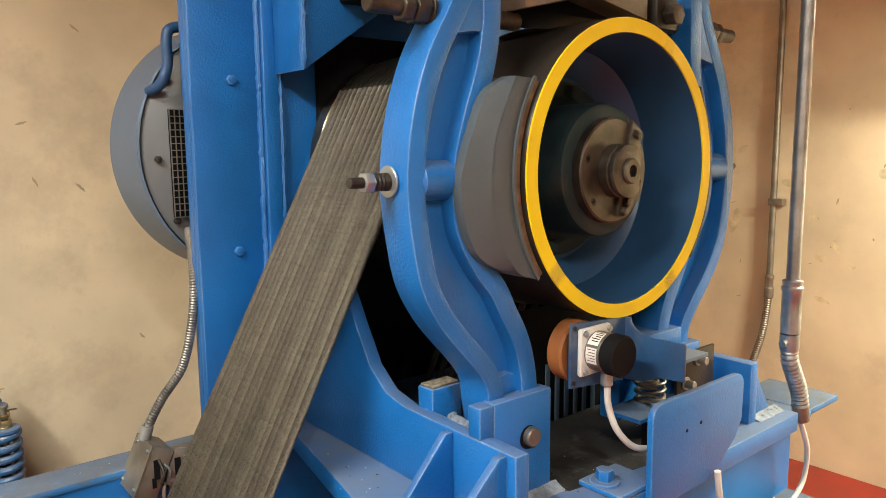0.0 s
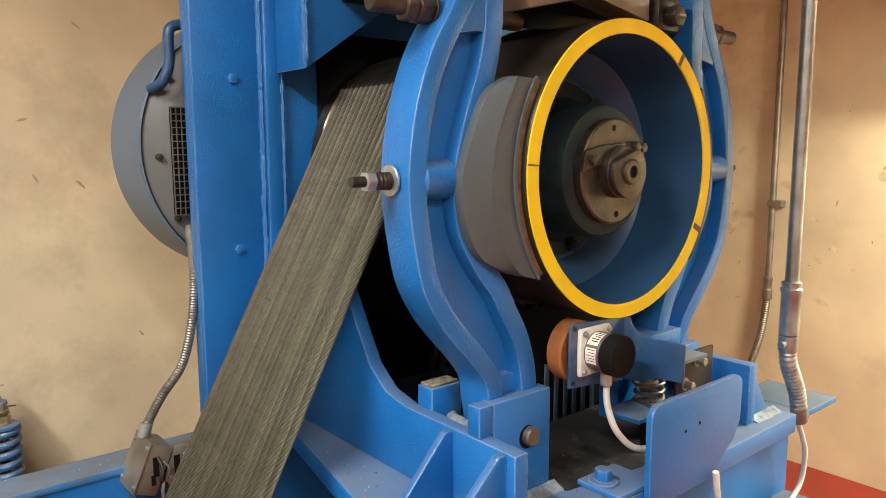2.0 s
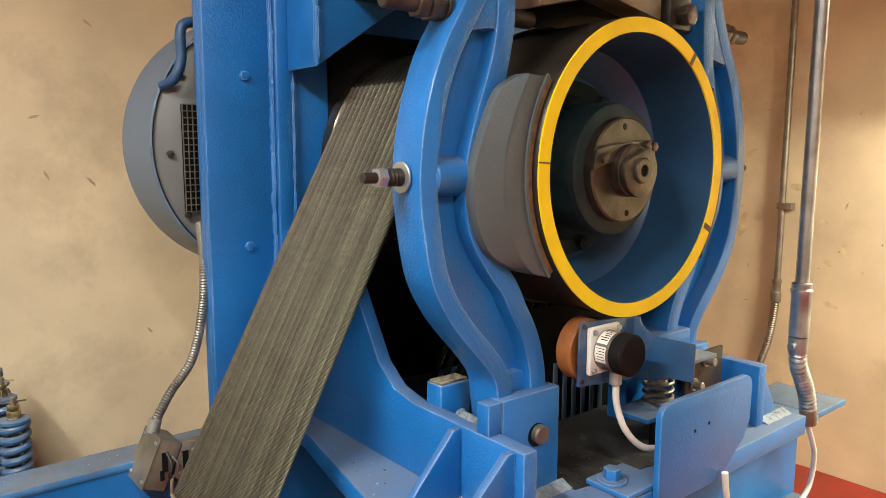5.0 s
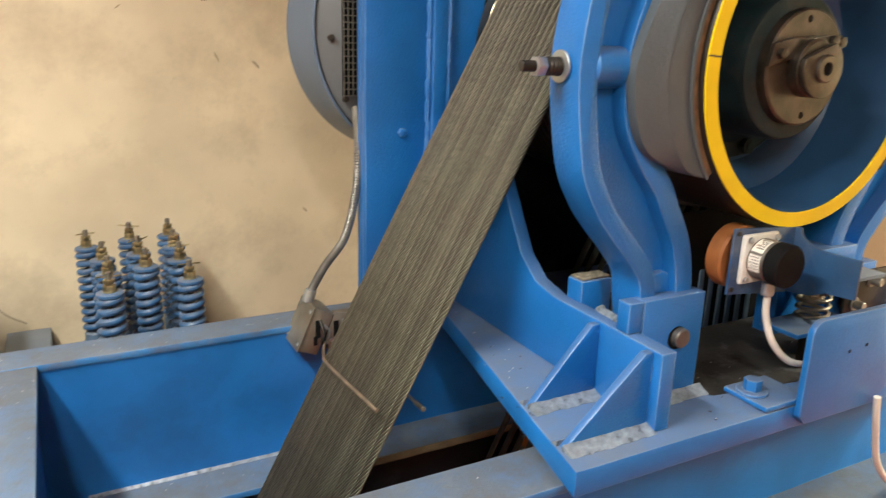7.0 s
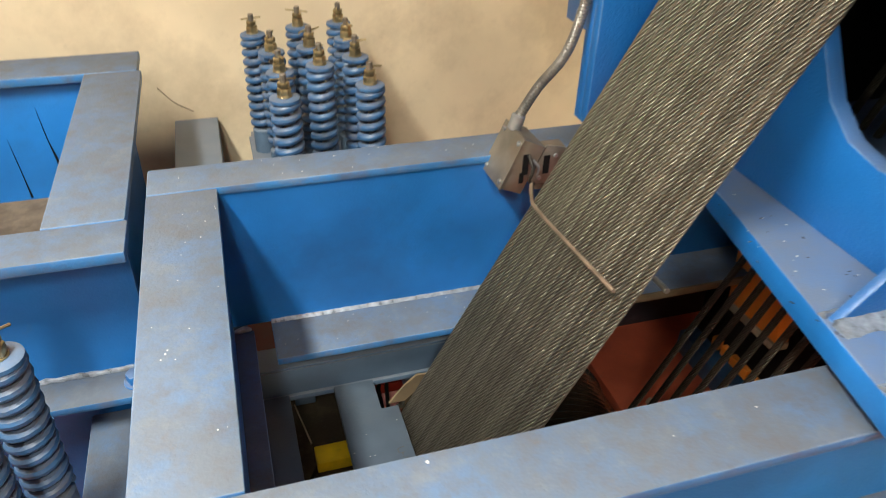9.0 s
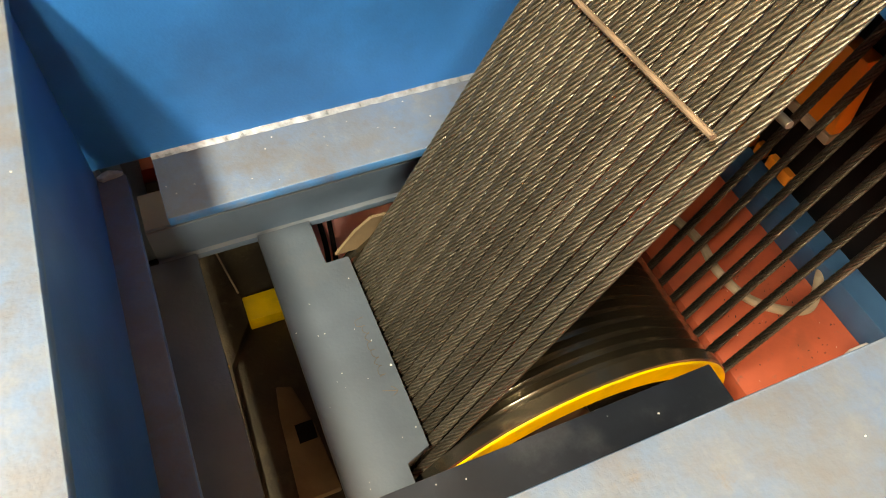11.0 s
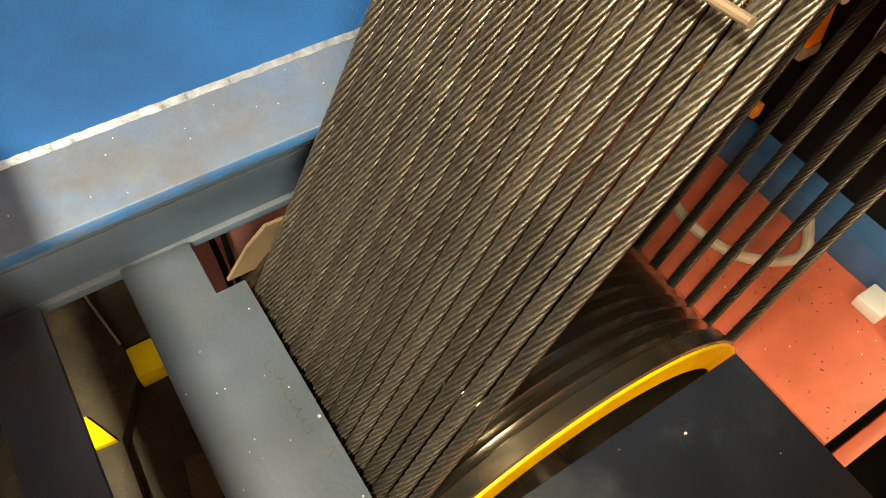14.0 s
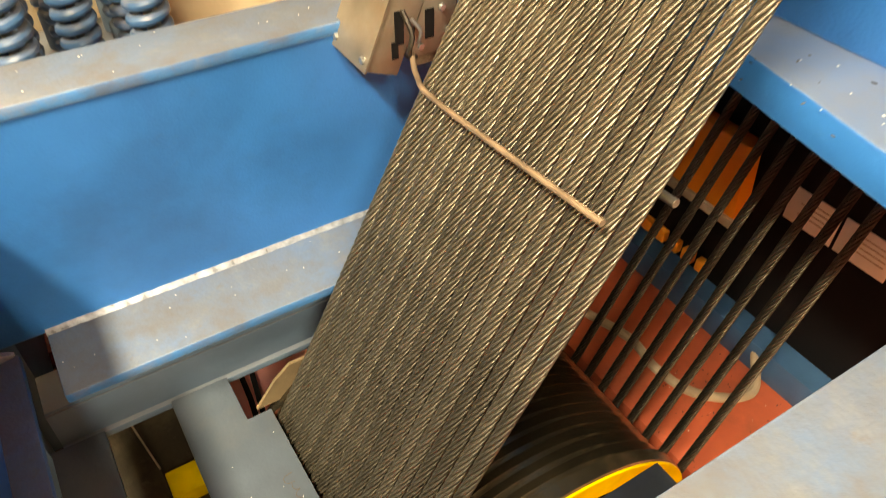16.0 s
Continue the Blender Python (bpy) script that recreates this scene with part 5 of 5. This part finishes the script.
# ---------------------------------------------------------------- above the drum
def magnet_gear():
    t = thing("brake_magnet", (0, 0, 0), "brown oily brake release plates and bolts above the drum", "brake magnet")
    part("plate", prism([(1.02, 1.90), (1.21, 1.945), (1.21, 2.02), (1.02, 2.02)], 0.98, 1.05, "y", 0.004), RUSTYBROWN, t)
    part("plate", prism([(1.215, 1.945), (1.40, 1.915), (1.40, 2.02), (1.215, 2.02)], 0.98, 1.05, "y", 0.004), RUSTYBROWN, t)
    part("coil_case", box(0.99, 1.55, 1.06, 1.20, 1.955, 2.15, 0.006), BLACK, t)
    part("clamp", box(1.42, 1.50, 0.97, 1.05, 1.90, 2.0, 0.006), DARKIRON, t)
    part("clamp_nut", hexnut((1.46, 0.969, 1.93), (0, -1, 0), 0.042, 0.028), MACHINED, t)
    return t


magnet_gear()


# ---------------------------------------------------------------- below the ropes
def below():
    cab = thing("control_cabinet", (1.30, 1.20, 0.0), "black cabinet with small white label plates on its edge", "cabinet")
    part("body", box(0.0, 0.40, -0.10, 0.75, 0.08, 0.60, 0.004), BLACK, cab)
    for k in range(3):
        y = -0.038 + 0.119 * k
        lb = part("label_plate", box(-0.003, -0.0005, y, y + 0.112, 0.368, 0.45, 0.0005), PAPER, cab, "pale label plate with tiny unreadable print")
        for j in range(4):
            part("print_line", box(-0.0042, -0.003, y + 0.012, y + 0.085 - 0.012 * (j % 2), 0.395 + 0.012 * j, 0.3968 + 0.012 * j, 0), SCUFF, lb)
    part("orange_cap", prism([(0.385, 0.32), (0.405, 0.50), (0.62, 0.50), (0.60, 0.32)], -0.05, -0.004, "x", 0.006), ORANGE, cab, "orange plastic cover")
    part("white_rail", box(-0.054, -0.004, 0.383, 0.60, 0.296, 0.3195, 0.003), CABLE, cab, "pale strip under the orange cover")
    for k in range(5):
        part("orange_plug", box(-0.022, -0.0005, 0.425 + 0.046 * k, 0.458 + 0.046 * k, 0.10, 0.135, 0.004), ORANGE, cab, "orange plug")
    part("skid", box(-0.06, 0.40, -0.12, 0.75, 0.0, 0.079, 0.004), SKIDBLUE, cab, "dull blue steel skid")
    part("white_foot", box(-0.115, -0.062, -0.015, 0.04, 0.0, 0.03, 0.004), WHITEPL, cab)
    tagged(part("floor_cable", tube([(1.02, 1.75, 0.012), (1.06, 1.62, 0.012), (1.05, 1.52, 0.012), (1.08, 1.42, 0.012), (1.18, 1.36, 0.012), (1.25, 1.42, 0.05)], 0.011, 10), CABLE), "pale cable lying on the red floor", "cable")
    tagged(part("kerb_frame", box(0.018, 0.14, 1.785, 1.85, -0.034, 0.004, 0.003), ORANGEY), "yellow painted steel edge of the floor opening", "edge trim", kind="structure")
    tagged(part("kerb_frame", prism([(-0.084, 1.765), (-0.076, 1.765), (-0.046, 1.70), (-0.083, 1.705)], -0.034, 0.004, "z"), ORANGEY), "chipped yellow painted corner of the floor opening", "edge trim", kind="structure")
    tagged(part("pit_plank", prism([(-0.10, 1.77), (-0.085, 2.02), (-0.02, 2.02), (0.016, 1.86), (0.016, 1.79), (-0.04, 1.70), (-0.05, 1.40), (-0.09, 1.40), (-0.087, 1.70)], -0.0345, -0.006, "z", 0.003), PITBROWN), "worn brown plank edging the rope opening", "plank")
    tagged(part("pit_wire", tube([(-0.013, 2.03, -0.002), (0.0, 1.95, -0.001), (0.014, 1.868, -0.002)], 0.0022, 8), CABLE), "thin pale wire on the plank", "wire")
    tagged(part("fibre_board", prism([(0.203, 0.273), (0.255, 0.273), (0.305, 0.35), (0.275, 0.352), (0.243, 0.325)], 1.698, 1.704, "y"), BOARD), "torn piece of raw fibreboard by the ropes", "board")
    tagged(part("pink_cloth", box(0.13, 0.44, 1.87, 2.03, -0.034, -0.024, 0.003), PINK), "faded pink sheet on the floor", "sheet")
    for x0, x1 in ((0.232, 0.226), (0.256, 0.243)):
        tagged(part("thin_pipe", tube([(x0 + 0.01, 2.01, 0.03), (x0, 1.97, 0.05), (x1, 1.89, 0.05), (x1 - 0.003, 1.865, -0.02)], 0.006, 10), BLACK), "thin black pipe bent over the pink sheet", "pipe", "thin pipes")
    blk = thing("timber_block", (0.03, 1.50, 0.0), "pale worn block with a dark slot in the opening", "block")
    part("block_body", prism([(0.0, 0.125), (0.03, 0.115), (0.05, 0.02), (0.06, -0.12), (-0.02, -0.12), (-0.01, 0.06)], -0.034, -0.01, "z", 0.003), BOARD, blk)
    part("slot", box(0.012, 0.048, -0.01, 0.03, -0.02, -0.0085, 0), BLACK, blk)
    tagged(part("pit_ledge", box(-0.44, 0.15, 1.15, 2.29, -0.42, -0.035, 0.004), PITBROWN), "brown grimy ledge in the rope opening", "ledge", kind="structure")


below()

# Unseen fixtures added round the lamps.
for lx, ly, lz, lw, tint in LIGHTS:
    t = thing("tube_fixture", (lx, ly, lz), "unseen white fluorescent batten fixture added round its lamp", "ceiling light", "ceiling lights")
    part("housing", box(-0.13, 0.13, -0.62, 0.62, -0.02, 0.03, 0.006), CEIL, t)
    for sx in (-1, 1):
        # Skirt depths are chosen to cut lamp light off the upper wall and machine.
        drop = -0.135 if lx < 3 else (-0.163 if sx > 0 else -0.152)
        part("cutoff_skirt", box(sx * 0.135 - 0.004, sx * 0.135 + 0.004, -0.62, 0.62, drop, 0.02, 0.001), CEIL, t)
    part("hanger", rod((0, -0.4, 0.03), (0, -0.4, 3.598 - lz), 0.006), ZINC, t)
    part("hanger", rod((0, 0.4, 0.03), (0, 0.4, 3.598 - lz), 0.006), ZINC, t)
    for sx in (-0.06, 0.06):
        part("tube", rod((sx, -0.58, -0.04), (sx, 0.58, -0.04), 0.013), glow, t)


# wall conduit box and dark fitting high on the wall
wj = thing("wall_box", (WALL_X, 2.05, 2.72), "dark metal bracket high on the wall", "bracket")
part("bracket", box(-0.09, -0.001, -0.10, 0.10, -0.05, 0.08, 0.006), RUSTYBROWN, wj)


# ---------------------------------------------------------------- motions
STOP = 1.78


def turned(t):
    """Degrees that the drum still has to turn before it stands."""
    return 149.0 * max(0.0, STOP - t) ** 2


def motions():
    times = [k / 30 for k in range(0, 55)] + [16.0]
    walk(drum, [(t, pose(AX, 0, AZ) @ Matrix.Rotation(radians(turned(t)), 4, "Y")) for t in times])
    walk(deflector, [(t, pose(DX, 0, DZ) @ Matrix.Rotation(radians(turned(t) * 0.914), 4, "Y")) for t in times])
    walk(roller, [(t, pose(1.162, 0, 1.222) @ Matrix.Rotation(radians(-turned(t) * 4.0), 4, "Y")) for t in times])
    # the ropes run lengthwise: a stranded rope that turns about its own line shows the same running strands
    spin, left = {}, 0.0
    for a, b in zip(times[::-1][1:], times[::-1]):
        run = radians(turned(a) - turned(b)) * 0.297
        left += min(84.0, run / ROPE_LAY * 360)
        spin[a] = left
    spin[16.0] = 0.0
    for i, (ob, base, phase) in enumerate(ropes):
        way = 1 if i < len(ROPE_Y) else -1
        walk(ob, [(t, base @ Matrix.Rotation(radians(phase + way * spin[t]), 4, "Z")) for t in times])


motions()
